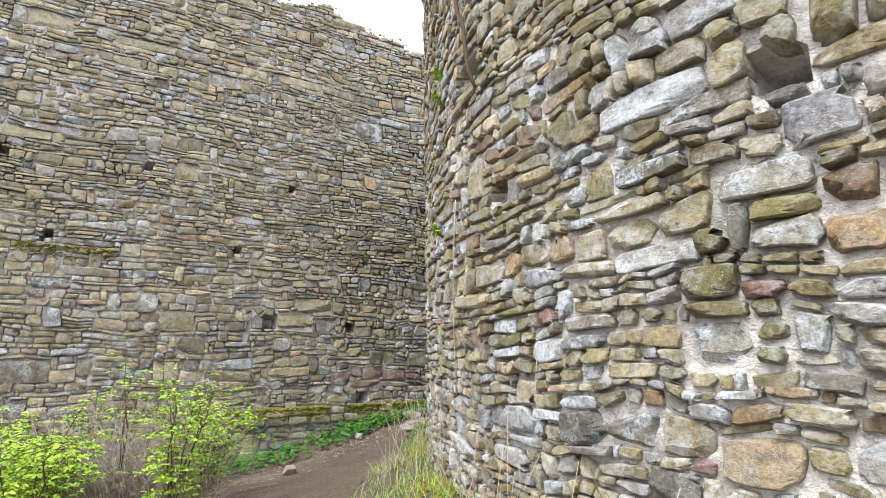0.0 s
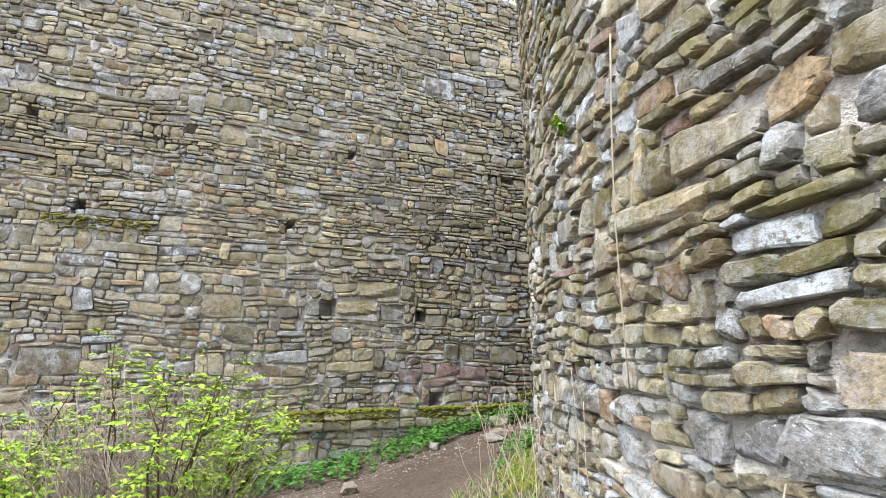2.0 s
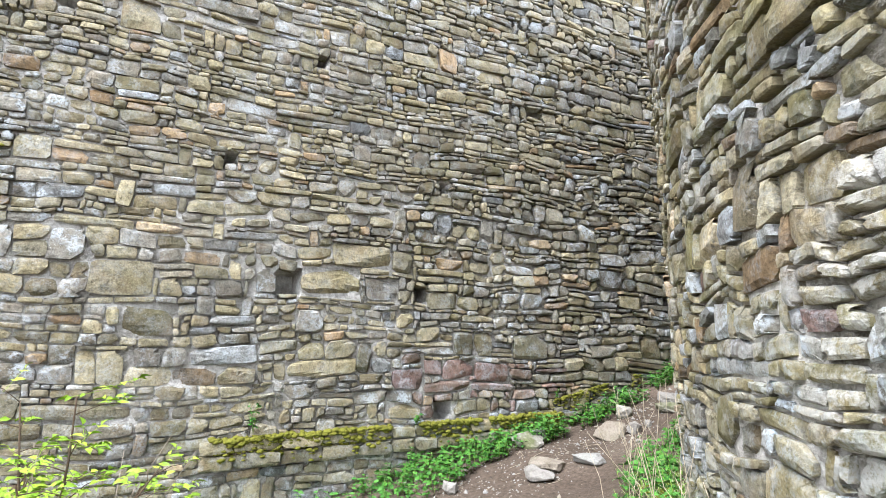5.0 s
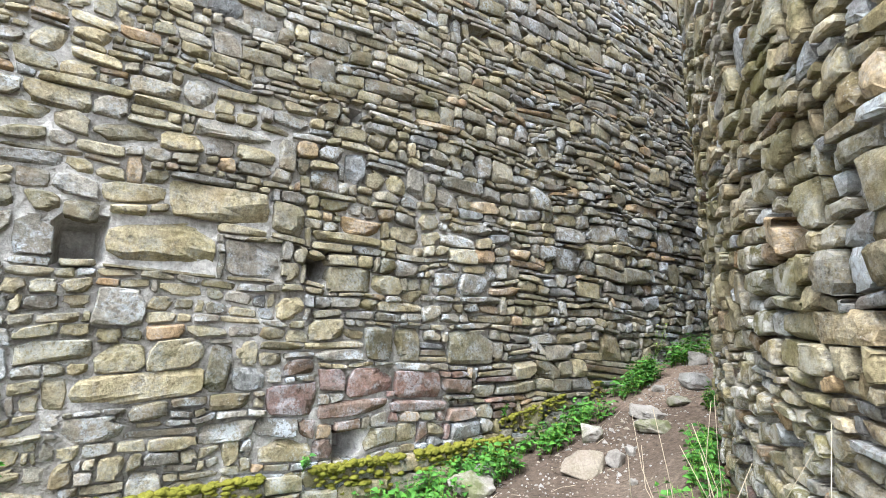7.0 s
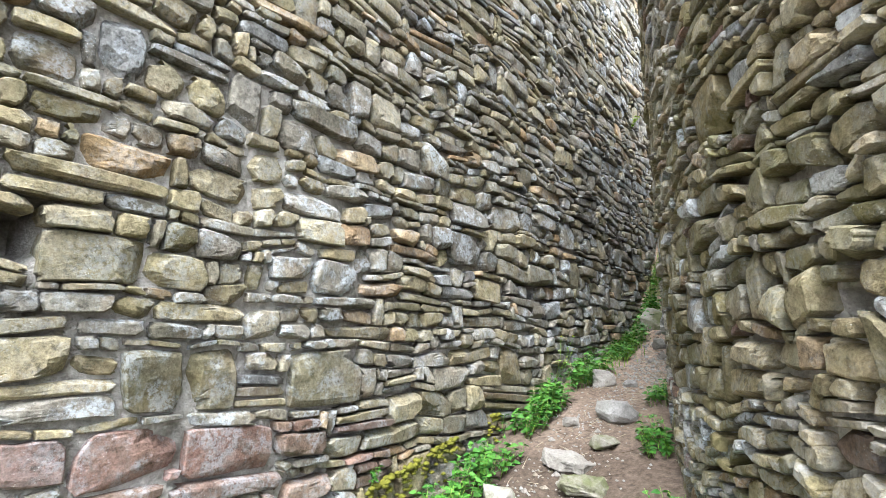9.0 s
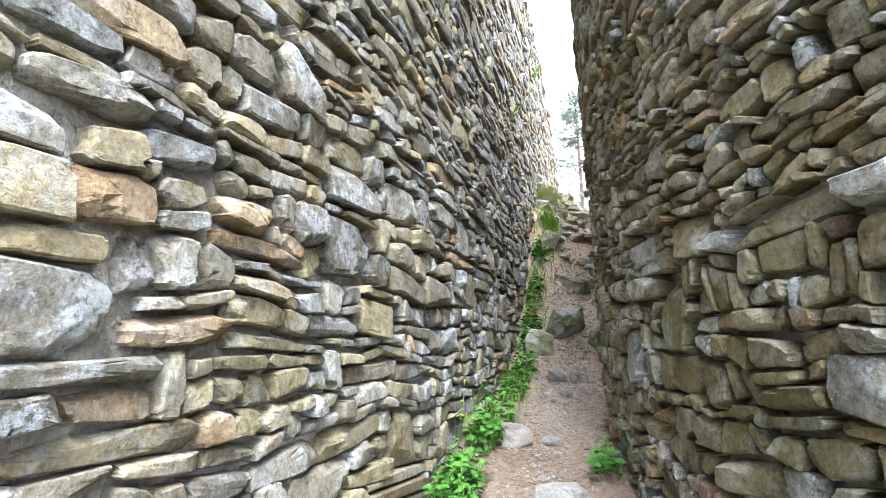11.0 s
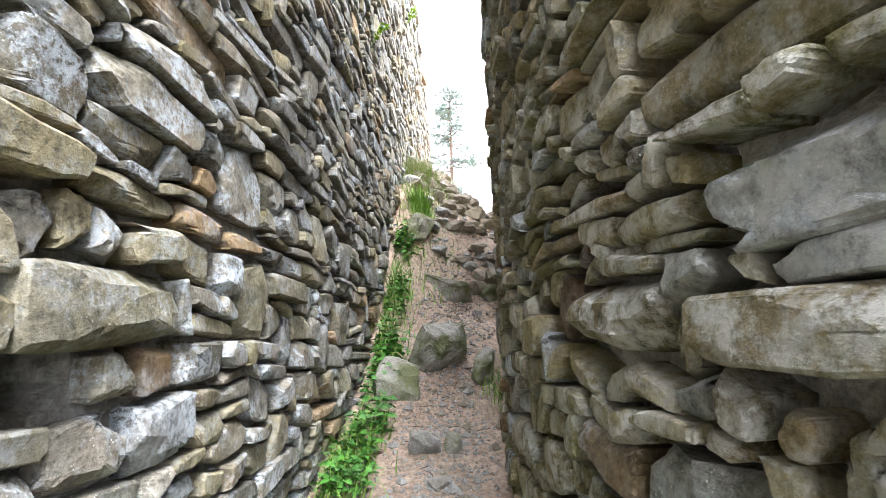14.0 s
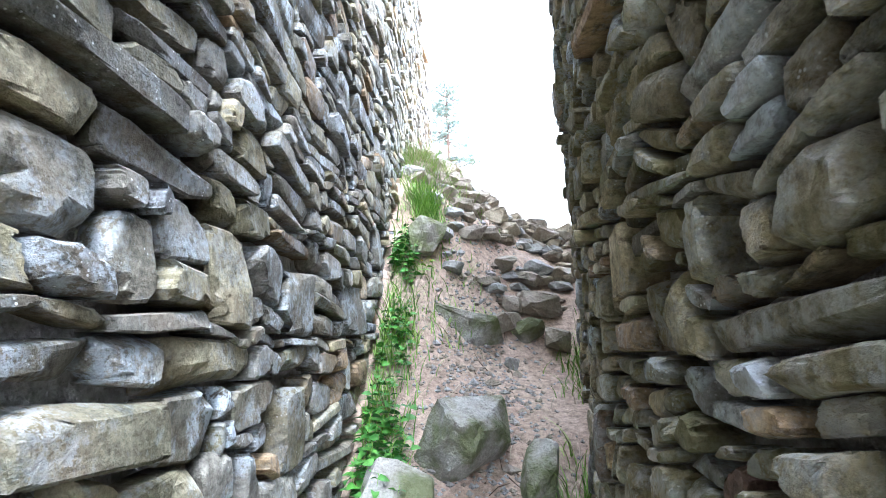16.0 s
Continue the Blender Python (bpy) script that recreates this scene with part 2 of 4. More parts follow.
# ---- plan ----
TX, TY, TR = 8.07, 7.13, 7.04          # the round tower
WALL_TOP = [(-14, 8.2), (-5, 8.5), (-0.3, 8.75), (0.9, 9.0), (1.2, 8.85), (1.7, 8.75), (2.2, 8.6), (3, 8.5), (7, 8.15), (10, 7.95), (12, 7.65), (13.2, 7.25), (14, 6.8), (14.6, 6.0)]
WALL_Y0, WALL_Y1 = -14.0, 14.6
BASE = [(-200, -3), (-14, -1.3), (-4, -0.55), (-1, -0.3), (0.26, -0.12), (1.48, 0.2), (2.55, 0.4), (3.3, 0.5), (3.9, 0.66), (4.6, 0.87), (5.2, 1.08),
        (6.0, 1.32), (7.3, 1.53), (8.1, 1.80), (8.45, 2.02), (8.75, 2.22), (9.5, 2.52), (10.0, 2.85), (10.6, 3.25), (11.5, 3.75), (13, 4.1), (20, 4.4), (200, 5)]


def ground_z(x, y):
    z = mod_interp(y, BASE)
    z += 0.1 * min(max(x - 1, 0), 7) * min(max((3.4 - y) / 2.0, 0), 1)
    d = math.hypot(x - TX, y - TY) - TR
    z += 0.22 * math.exp(-(max(d, 0) / 0.45) ** 2) * min(max((5.0 - y) / 1.5, 0), 1)
    if 8.7 < y < 14:                     # the rubble bank is higher beside the wall
        wide = 0.45 + 0.42 * min(max((y - 9.0) / 1.5, 0), 1)
        z += 0.97 * math.exp(-(max(x, 0) / wide) ** 2) * min((y - 8.7) / 1.7, 1) * min(14 - y, 1)
    z += 0.05 * fnoise(x * 0.9, y * 0.9, 3.1) + 0.02 * fnoise(x * 3.1, y * 3.1, 8.2)
    if abs(x) < 14 and abs(y) < 20:
        z += 0.012 * fnoise(x * 9, y * 9, 1.7)
    return z


def tower_point(s, z, depth):
    a = s / TR
    r = TR + 0.022 * (z - 2) + depth
    return np.stack([TX - r * np.sin(a), TY - r * np.cos(a), z], axis=-1)


def wall_point(y, z, depth):
    return np.stack([np.broadcast_to(depth, np.shape(y)), y, z], axis=-1)


def axis_steps(parts):
    out = []
    for a, b, step in parts:
        out += list(np.arange(a, b - 1e-6, step))
    return out + [parts[-1][1]]


def ground():
    xs = axis_steps([(-300, -20, 40), (-20, -1, 1.5), (-1, 3.4, 0.06), (3.4, 8, 0.16), (8, 14, 0.5), (14, 20, 1.5), (20, 300, 40)])
    ys = axis_steps([(-300, -20, 40), (-20, -6, 1.0), (-6, -1, 0.2), (-1, 12.5, 0.06), (12.5, 20, 0.5), (20, 300, 40)])
    verts = [(x, y, ground_z(x, y)) for y in ys for x in xs]
    w = len(xs)
    faces = [(j * w + i, j * w + i + 1, (j + 1) * w + i + 1, (j + 1) * w + i) for j in range(len(ys) - 1) for i in range(w - 1)]
    ob = mesh_object("ground", verts, faces, earth, smooth=[True] * len(faces))
    tagged(ob, "trodden brown earth path littered with twigs and grit", "ground", kind="structure")


ground()


# ---- masonry ----
def subtract(cell, rect, least_w=0.05, least_h=0.03):
    a0, a1, b0, b1 = cell
    r0, r1, q0, q1 = rect
    if a1 <= r0 or a0 >= r1 or b1 <= q0 or b0 >= q1:
        return [cell]
    out = [(a0, min(a1, r0), b0, b1), (max(a0, r1), a1, b0, b1),
           (max(a0, r0), min(a1, r1), b0, min(b1, q0)), (max(a0, r0), min(a1, r1), max(b0, q1), b1)]
    return [c for c in out if c[1] - c[0] > least_w and c[3] - c[2] > least_h]


def layout(rng, s0, s1, z0, z1, heights, widths, blocks, top=None, fine=lambda s: 0.24):
    """Cells of random rubble laid in rough courses: (s0, s1, z0, z1)."""
    cells = []
    z = z0
    while z < z1:
        h = rng.choice(heights) * rng.uniform(0.85, 1.15)
        if rng.random() < 0.10:                        # a levelling bed of thin slivers
            h = rng.uniform(0.035, 0.055)
        s = s0 - rng.uniform(0, 0.3)
        while s < s1:
            w = rng.uniform(*widths) * (1.15 - 0.55 * min(fine(s), 0.5)) * (1.0 + 1.2 * (rng.random() < 0.12)) * (0.48 + 0.66 * h / 0.12)
            if rng.random() < 0.1:
                w *= 0.45
            e = s + w
            k = rng.random()
            thin = fine(s)
            if h > 0.11 and k < thin:                  # two thin beds
                c = z + h * rng.uniform(0.35, 0.65)
                m = s + w * rng.uniform(0.3, 0.7)
                if rng.random() < 0.5:
                    cells += [(s, m, z, c), (m, e, z, c), (s, e, c, z + h)]
                else:
                    cells += [(s, e, z, c), (s, m, c, z + h), (m, e, c, z + h)]
            elif h > 0.16 and k < thin + 0.1:                 # three
                c, d = z + h * 0.33, z + h * 0.66
                cells += [(s, e, z, c), (s, e, c, d), (s, e, d, z + h)]
            elif k > 0.88 and z + h * 1.7 < z1:         # a tall one that reaches into the next course
                tall = (s, s + w * 0.8, z, z + h * 1.75, None)
                e = s + w * 0.8
                if any(tall[0] < f[1] and tall[1] > f[0] and tall[2] < f[3] and tall[3] > f[2] for f in blocks):
                    cells.append((s, e, z, z + h))
                else:
                    blocks.append(tall)
            else:
                cells.append((s, e, z, z + h))
            s = e
        z += h
    for rect in blocks:
        cells = [c for cell in cells for c in subtract(cell, rect[:4])]
    if top:
        cells = [c for c in cells if c[3] < top(0.5 * (c[0] + c[1]))]
    return cells


def stone(rng, cell, proud, gap, big=False, fine=0.0):
    """One rough stone in local (s, z, depth): vertices, faces and smooth flags."""
    s0, s1, z0, z1 = cell
    w, h = s1 - s0, z1 - z0
    least = min(w, h)
    g = min(gap, 0.12 * least)
    hw, hh = w / 2 - g, h / 2 - g
    cut = [rng.uniform(0.03, 0.18) if rng.random() < 0.76 else rng.uniform(0.25, 0.7) for _ in range(4)]
    ch = [least * 0.5 * c for c in cut]
    asym = rng.uniform(0.4, 2.2, 4)
    bl, br, tr, tl = [(sx * hw - sx * rng.uniform(0, min(0.16 * hh, 0.012)), sz * hh - sz * rng.uniform(0, min(0.28 * hh, 0.015))) for sx, sz in ((-1, -1), (1, -1), (1, 1), (-1, 1))]
    m1, m2, m3, m4 = rng.uniform(-0.45, -0.15), rng.uniform(0.15, 0.45), rng.uniform(-0.45, -0.15), rng.uniform(0.15, 0.45)
    pts = [(bl[0], bl[1] + ch[0]), (bl[0] + ch[0] * asym[0], bl[1]), (m1 * w, -hh), (m2 * w, -hh), (br[0] - ch[1] * asym[1], br[1]), (br[0], br[1] + ch[1]),
           (hw, rng.uniform(-0.2, 0.2) * h), (tr[0], tr[1] - ch[2]), (tr[0] - ch[2] * asym[2], tr[1]), (m4 * w, hh), (m3 * w, hh),
           (tl[0] + ch[3] * asym[3], tl[1]), (tl[0], tl[1] - ch[3]), (-hw, rng.uniform(-0.2, 0.2) * h)]
    pts = np.array(pts) + rng.uniform(-1, 1, (14, 2)) * min(0.05 * least, 0.006)
    if fine:
        mid = 0.5 * (pts + np.roll(pts, -1, axis=0)) + rng.uniform(-1, 1, (14, 2)) * min(0.05 * least, 0.005)
        pts = np.stack([pts, mid], axis=1).reshape(-1, 2)
    n = len(pts)
    wedge, tilt = rng.uniform(-0.08, 0.08), rng.uniform(-0.03, 0.03)
    ss = pts[:, 0] + rng.uniform(-0.14, 0.14) * pts[:, 1]
    zz = pts[:, 1] * (1 + wedge * pts[:, 0] / hw) + tilt * pts[:, 0]
    slope_u, slope_v = rng.uniform(-0.10, 0.10), rng.uniform(-0.16, 0.10)
    bev = min(0.007, 0.08 * least)
    k1u, k1v = 1 - bev / max(hw, 0.01), 1 - bev / max(hh, 0.01)
    cu, cv = rng.uniform(-0.25, 0.25) * hw, rng.uniform(-0.25, 0.25) * hh
    xs, ys = [ss * 0.94, ss, ss * k1u], [zz * 0.94, zz, zz * k1v]
    if not fine:                           # far stones need no worn arris
        xs, ys = xs[:2], ys[:2]
    for f in ((0.78, 0.48) if fine else (rng.uniform(0.45, 0.6),)):
        xs.append(ss * f + cu * (1 - f))
        ys.append(zz * f + cv * (1 - f))
    x = np.concatenate(xs + [[cu]])
    y = np.concatenate(ys + [[cv]])
    q = proud + slope_u * x + slope_v * y
    for _ in range(rng.integers(2, 5) if fine else 1):      # faces left where corners and flakes broke away
        a = rng.uniform(0, 2 * math.pi)
        out = (x * math.cos(a) / hw + y * math.sin(a) / hh)
        drop = rng.uniform(0.25, 0.9) * min(least, 0.16) * (0.5 + fine)
        q = np.minimum(q, proud - drop * (out - rng.uniform(0.45, 1.0)))
    q[:n] = -0.15
    q[n:2 * n] -= bev * rng.uniform(0.6, 1.6, n)
    q[n:] = np.maximum(q[n:], -0.06)
    if fine:                               # rough bedding planes on the broken faces
        o, amp = rng.uniform(0, 90), fine * min(0.009, 0.06 * least)
        q[n:] += amp * np.array([fnoise(a * 8 + o, b * 12, o) for a, b in zip(x[n:], y[n:])])
    x, y = x + (s0 + s1) / 2, y + (z0 + z1) / 2
    faces, smooth = [], []
    last = len(xs) - 1
    for k in range(last):
        for i in range(n):
            j = (i + 1) % n
            faces.append((k * n + i, k * n + j, (k + 1) * n + j, (k + 1) * n + i))
            smooth.append(False)
    for i in range(n):
        faces.append((last * n + i, last * n + (i + 1) % n, (last + 1) * n))
        smooth.append(False)
    return x, y, q, faces, smooth


def warp(s, z, cell, amp, seed, loose):
    """Courses that rise and dip; joints lean, so that stones turn wedge-shaped between straight edges."""
    s0, s1, z0, z1 = cell
    u, v = (s - s0) / (s1 - s0), (z - z0) / (z1 - z0)
    ds, dz = 0.0, 0.0
    for a, b, w in ((s0, z0, (1 - u) * (1 - v)), (s1, z0, u * (1 - v)), (s1, z1, u * v), (s0, z1, (1 - u) * v)):
        ds = ds + w * loose * (0.06 * fnoise(a * 2.3, b * 2.9, seed + 11) + 0.05 * fnoise(a * 6.1, b * 6.7, seed + 12))
        dz = dz + w * (amp * fnoise(a * 0.55, b * 0.8, seed) + amp * 0.35 * fnoise(a * 2.1, b * 2.1, seed + 5)
                       + loose * (0.05 * fnoise(a * 3.4, b * 2.6, seed + 13) + 0.05 * fnoise(a * 7.3, b * 5.3, seed + 14)))
    return s + ds, z + dz


def masonry(rng, cells, blocks, to_world, mats, owner, near, proud_range, gap, amp, seed, pick, close, loose):
    """Lays all stones: those that near() picks are objects of their own, the others are joined."""
    rest = Soup()
    count = 0
    todo = [(c, None) for c in cells] + [(b[:4], b[4]) for b in blocks if b[4] != HOLE]
    for cell, kind in todo:
        big = kind is not None
        proud = rng.uniform(*proud_range) * (0.65 + 0.4 * loose(0.5 * (cell[0] + cell[1]))) * (1.0 if rng.random() < 0.88 else 1.6)
        if kind is None:
            kind = pick(rng, 0.5 * (cell[0] + cell[1]), 0.5 * (cell[2] + cell[3]))
        x, y, q, faces, smooth = stone(rng, cell, proud, gap * rng.uniform(0.6, 1.5), big, close(0.5 * (cell[0] + cell[1]), 0.5 * (cell[2] + cell[3])))
        x, y = warp(x, y, cell, amp, seed, 0.15 if kind is not None and big else loose(0.5 * (cell[0] + cell[1])))
        verts = to_world(x, y, q)
        if near(0.5 * (cell[0] + cell[1]), 0.5 * (cell[2] + cell[3])) and count < 300:
            count += 1
            ob = mesh_object("stone", verts, faces, mats[kind], owner, None, smooth, at=verts.mean(axis=0))
        else:
            rest.put(verts, faces, kind, smooth)
    ob = rest.make("stonework", mats, owner)
    tagged(ob, kind="stuff")


def backing(name, s_list, z_lists, to_world, depth, thick, mat, seed, holes, label):
    """The rough mortar core of a wall, a closed solid with sunk putlog holes."""
    ns, nz = len(s_list), len(z_lists[0])
    verts, faces = [], []
    for s, zl in zip(s_list, z_lists):
        for z in zl:
            d = depth(s) + 0.035 * fnoise(s * 1.1, z * 1.3, seed) + 0.016 * fnoise(s * 5, z * 6, seed) + 0.012 * fnoise(s * 17, z * 17, seed)
            d = min(d, -0.014)
            for r0, r1, q0, q1 in holes:
                if r0 < s < r1 and q0 < z < q1:
                    d = -0.32
            verts.append(to_world(np.array(s), np.array(z), np.array(d)))
    nf = len(verts)
    for s, zl in zip(s_list, z_lists):
        verts += [to_world(np.array(s), np.array(zl[0]), np.array(-thick)), to_world(np.array(s), np.array(zl[-1]), np.array(-thick))]
    for i in range(ns - 1):
        for j in range(nz - 1):
            faces.append((i * nz + j, (i + 1) * nz + j, (i + 1) * nz + j + 1, i * nz + j + 1))
        a, b = nf + 2 * i, nf + 2 * (i + 1)
        faces.append((a, a + 1, b + 1, b))
        faces.append((i * nz + nz - 1, (i + 1) * nz + nz - 1, b + 1, a + 1))
        faces.append((i * nz, a, b, (i + 1) * nz))
    faces.append([j for j in range(nz)] + [nf + 1, nf])
    faces.append([(ns - 1) * nz + j for j in range(nz)][::-1] + [nf + 2 * (ns - 1), nf + 2 * (ns - 1) + 1])
    return mesh_object(name, [tuple(map(float, v)) for v in verts], faces, mat)


def wall_top(y):
    return mod_interp(y, WALL_TOP) + 0.10 * fnoise(y * 1.7, 4.4) + 0.08 * fnoise(y * 5, 1.4)


# large stones of the curtain wall, as (y0, y1, z0, z1)
TAN_BLOCKS = [(0.16, 0.82, 2.05, 2.39), (0.49, 1.17, 2.40, 2.66), (1.19, 1.44, 2.38, 2.62), (1.64, 2.04, 2.00, 2.22), (2.81, 3.33, 1.39, 1.71),
              (-0.22, 0.17, 1.50, 1.63), (5.39, 6.00, 2.31, 2.50), (3.38, 3.56, 2.41, 2.52), (4.58, 5.04, 2.08, 2.27), (7.20, 7.44, 2.74, 2.99),
              (6.67, 7.02, 2.49, 2.60), (-1.75, -1.21, 2.03, 2.35), (-1.44, -1.01, 1.68, 1.93)]
LICH_BLOCKS = [(0.87, 1.27, 2.05, 2.29), (-0.30, -0.09, 2.07, 2.33), (0.14, 0.43, 1.68, 1.90), (0.04, 0.37, 0.99, 1.18), (2.94, 3.27, 2.02, 2.24),
               (2.66, 2.93, 2.10, 2.24), (2.65, 2.93, 2.83, 2.99), (4.22, 4.63, 2.34, 2.60), (4.25, 4.68, 2.66, 2.85), (6.20, 6.57, 2.73, 3.04), (1.54, 2.12, 6.13, 6.55)]
RED_BLOCKS = [(1.22, 1.60, 1.05, 1.27), (1.61, 1.82, 1.20, 1.37), (1.83, 2.26, 1.14, 1.37), (2.27, 2.74, 1.10, 1.33), (1.33, 1.58, 1.32, 1.45),
              (2.23, 2.80, 0.98, 1.09), (1.61, 2.2, 1.0, 1.13), (2.76, 3.1, 1.14, 1.28)]
OCHRE_BLOCKS = [(3.14, 3.38, 2.35, 2.49), (3.61, 4.10, 2.33, 2.40), (3.32, 3.71, 2.04, 2.14), (3.61, 3.87, 2.41, 2.53)]
GREY_BLOCKS = [(8.53, 8.95, 2.75, 3.04), (7.71, 8.10, 2.74, 2.97), (4.85, 5.3, 2.72, 2.92), (9.3, 9.7, 3.2, 3.5)]
SLATE_BLOCKS = [(4.13, 4.55, 2.07, 2.18), (3.32, 3.57, 2.55, 2.66)]
WALL_HOLES = [(-0.08, 0.14, 2.07, 2.32), (1.48, 1.63, 2.06, 2.26), (1.78, 1.90, 3.38, 3.55), (1.75, 1.97, 0.74, 0.91), (-0.67, -0.55, 3.40, 3.54), (3.06, 3.3, 4.68, 4.82),
              (0.22, 0.35, 4.71, 4.86), (-2.25, -2.13, 4.71, 4.85), (-4.21, -4.08, 4.67, 4.82), (5.45, 5.66, 2.21, 2.31), (-3.5, -3.38, 3.4, 3.52), (5.9, 6.05, 4.7, 4.85)]


def pick_wall(rng, y, z):
    k = rng.random()
    if 1.3 < y < 3.6 and 0.75 < z < 1.35 and k < 0.45:
        return RED
    f = min(max((y - 3.5) / 3.0, 0), 1)            # greyer stone up the passage
    if k < 0.60 - 0.30 * f:
        return TAN
    if k < 0.84 - 0.10 * f:
        return GREY
    if k < 0.925 - 0.02 * f:
        return LICH
    if k < 0.965:
        return OCHRE
    return SLATE


def curtain_wall():
    rng = np.random.default_rng(11)
    blocks = []
    for rects, kind in ((TAN_BLOCKS, TAN), (LICH_BLOCKS, LICH), (RED_BLOCKS, RED), (OCHRE_BLOCKS, OCHRE), (GREY_BLOCKS, GREY), (SLATE_BLOCKS, SLATE), (WALL_HOLES, HOLE)):
        blocks += [(*r, kind) for r in rects]
    cells = layout(rng, -9.0, WALL_Y1, -0.6, 9.0, [0.055, 0.075, 0.09, 0.11, 0.13, 0.165], (0.11, 0.29), blocks, wall_top, lambda s: 0.17)
    blocks = [b for b in blocks if b[3] < wall_top(0.5 * (b[0] + b[1]))]
    cells = [c for c in cells if c[3] > mod_interp(c[1], BASE) - 0.3]
    ys = axis_steps([(WALL_Y0, -6, 0.5), (-6, 12, 0.06), (12, WALL_Y1, 0.2)])
    tops = [wall_top(y) - 0.03 for y in ys]
    zl = [list(np.linspace(-1.6, 4.6, 90)) + list(np.linspace(4.7, t, 40)) for t in tops]
    ob = backing("wall_west", ys, zl, wall_point, lambda y: -0.028 - 0.042 * min(max((y - 1.0) / 3.0, 0), 1), 1.3, wall_mortar, 2.2, WALL_HOLES, "")
    tagged(ob, "tall ruined curtain wall of rough tan and grey rubble stone", "wall", kind="structure")
    return ob, rng, cells, blocks


T_GREY = [(-1.10, -0.97, 1.58, 1.73), (-1.11, -0.76, 2.17, 2.33), (-0.85, -0.58, 1.54, 1.70), (-0.69, -0.25, 1.94, 2.06), (-1.26, -1.02, 2.34, 2.51), (-0.43, -0.29, 2.96, 3.16),
          (0.43, 0.61, 2.55, 2.70), (0.13, 0.36, 1.58, 1.70), (8.88, 9.22, 2.42, 2.60), (10.27, 10.51, 2.50, 2.61)]
T_TAN = [(-0.06, 0.15, 2.71, 2.93), (-0.57, -0.38, 1.60, 1.70), (1.50, 1.75, 1.89, 2.06), (3.79, 4.01, 2.10, 2.35), (5.44, 5.66, 2.07, 2.24), (7.18, 7.58, 2.70, 2.97),
         (8.88, 9.39, 2.68, 2.81), (8.63, 8.90, 2.00, 2.33), (8.42, 8.65, 2.37, 2.57), (8.39, 8.60, 1.80, 1.98), (9.36, 9.77, 2.26, 2.40)]
T_OCHRE = [(-1.29, -1.11, 1.92, 2.09), (-0.98, -0.68, 1.14, 1.31), (0.37, 0.58, 1.36, 1.51), (3.70, 4.01, 1.87, 2.00)]
T_RED = [(6.56, 6.75, 1.37, 1.49)]
TOWER_HOLES = [(-1.12, -0.95, 2.57, 2.73), (0.95, 1.35, 3.56, 3.80), (0.65, 0.80, 2.57, 2.70), (6.53, 6.66, 1.82, 1.92)]


def pick_tower(rng, s, z):
    k = rng.random()
    if k < (0.68 if s < 5.5 else 0.82):
        return TAN
    if k < (0.86 if s < 5.5 else 0.91):
        return GREY
    if k < (0.92 if s < 5.5 else 0.935):
        return LICH
    if k < 0.988:
        return OCHRE
    return RED


T_S0, T_S1, T_TOP = -4.5, 15.5, 6.3


def tower_base(s):
    p = tower_point(np.array(s), np.array(1.0), np.array(0.05))
    return ground_z(float(p[0]), float(p[1]))


def tower():
    rng = np.random.default_rng(23)
    blocks = []
    for rects, kind in ((T_GREY, GREY), (T_TAN, TAN), (T_OCHRE, OCHRE), (T_RED, RED), (TOWER_HOLES, HOLE)):
        blocks += [(*r, kind) for r in rects]
    small = list(blocks)
    cells = []

    def seam(z):
        return 5.2 + 0.35 * fnoise(z * 2.3, 6.1)

    for c in layout(rng, T_S0, 5.9, -0.4, T_TOP, [0.055, 0.07, 0.085, 0.10, 0.12, 0.145], (0.09, 0.21), blocks, None, lambda s: 0.12):
        e = seam(0.5 * (c[2] + c[3]))
        if c[0] < e - 0.05:
            cells.append((c[0], min(c[1], e), c[2], c[3]))
    blocks = [b for b in blocks if b[4] is not None or b[1] < seam(0.5 * (b[2] + b[3]))]
    for c in layout(rng, 4.6, T_S1, -0.4, T_TOP, [0.05, 0.065, 0.08, 0.095, 0.11, 0.14], (0.08, 0.20), small, None, lambda s: 0.15):
        e = seam(0.5 * (c[2] + c[3]))
        if c[1] > e + 0.05:
            cells.append((max(c[0], e), c[1], c[2], c[3]))
    blocks += [b for b in small if b[4] is None and b[0] > seam(0.5 * (b[2] + b[3]))]
    cells = [c for c in cells if c[3] > tower_base(c[0]) - 0.2]
    full = 2 * math.pi * TR
    ss = axis_steps([(T_S0, T_S1, 0.06), (T_S1, full + T_S0, 0.6)])
    zl = [list(np.linspace(-1.2, 4.2, 80)) + list(np.linspace(4.3, T_TOP, 18)) for s in ss]
    ob = backing("wall_tower", ss, zl, tower_point, lambda a: -0.025 - 0.055 * min(max((a - 4.6) / 1.5, 0), 1), 1.6, tower_mortar, 7.7, TOWER_HOLES, "")
    tagged(ob, "round stone tower wall with pale lime mortar joints", "tower wall", kind="structure")
    return ob, rng, cells, blocks


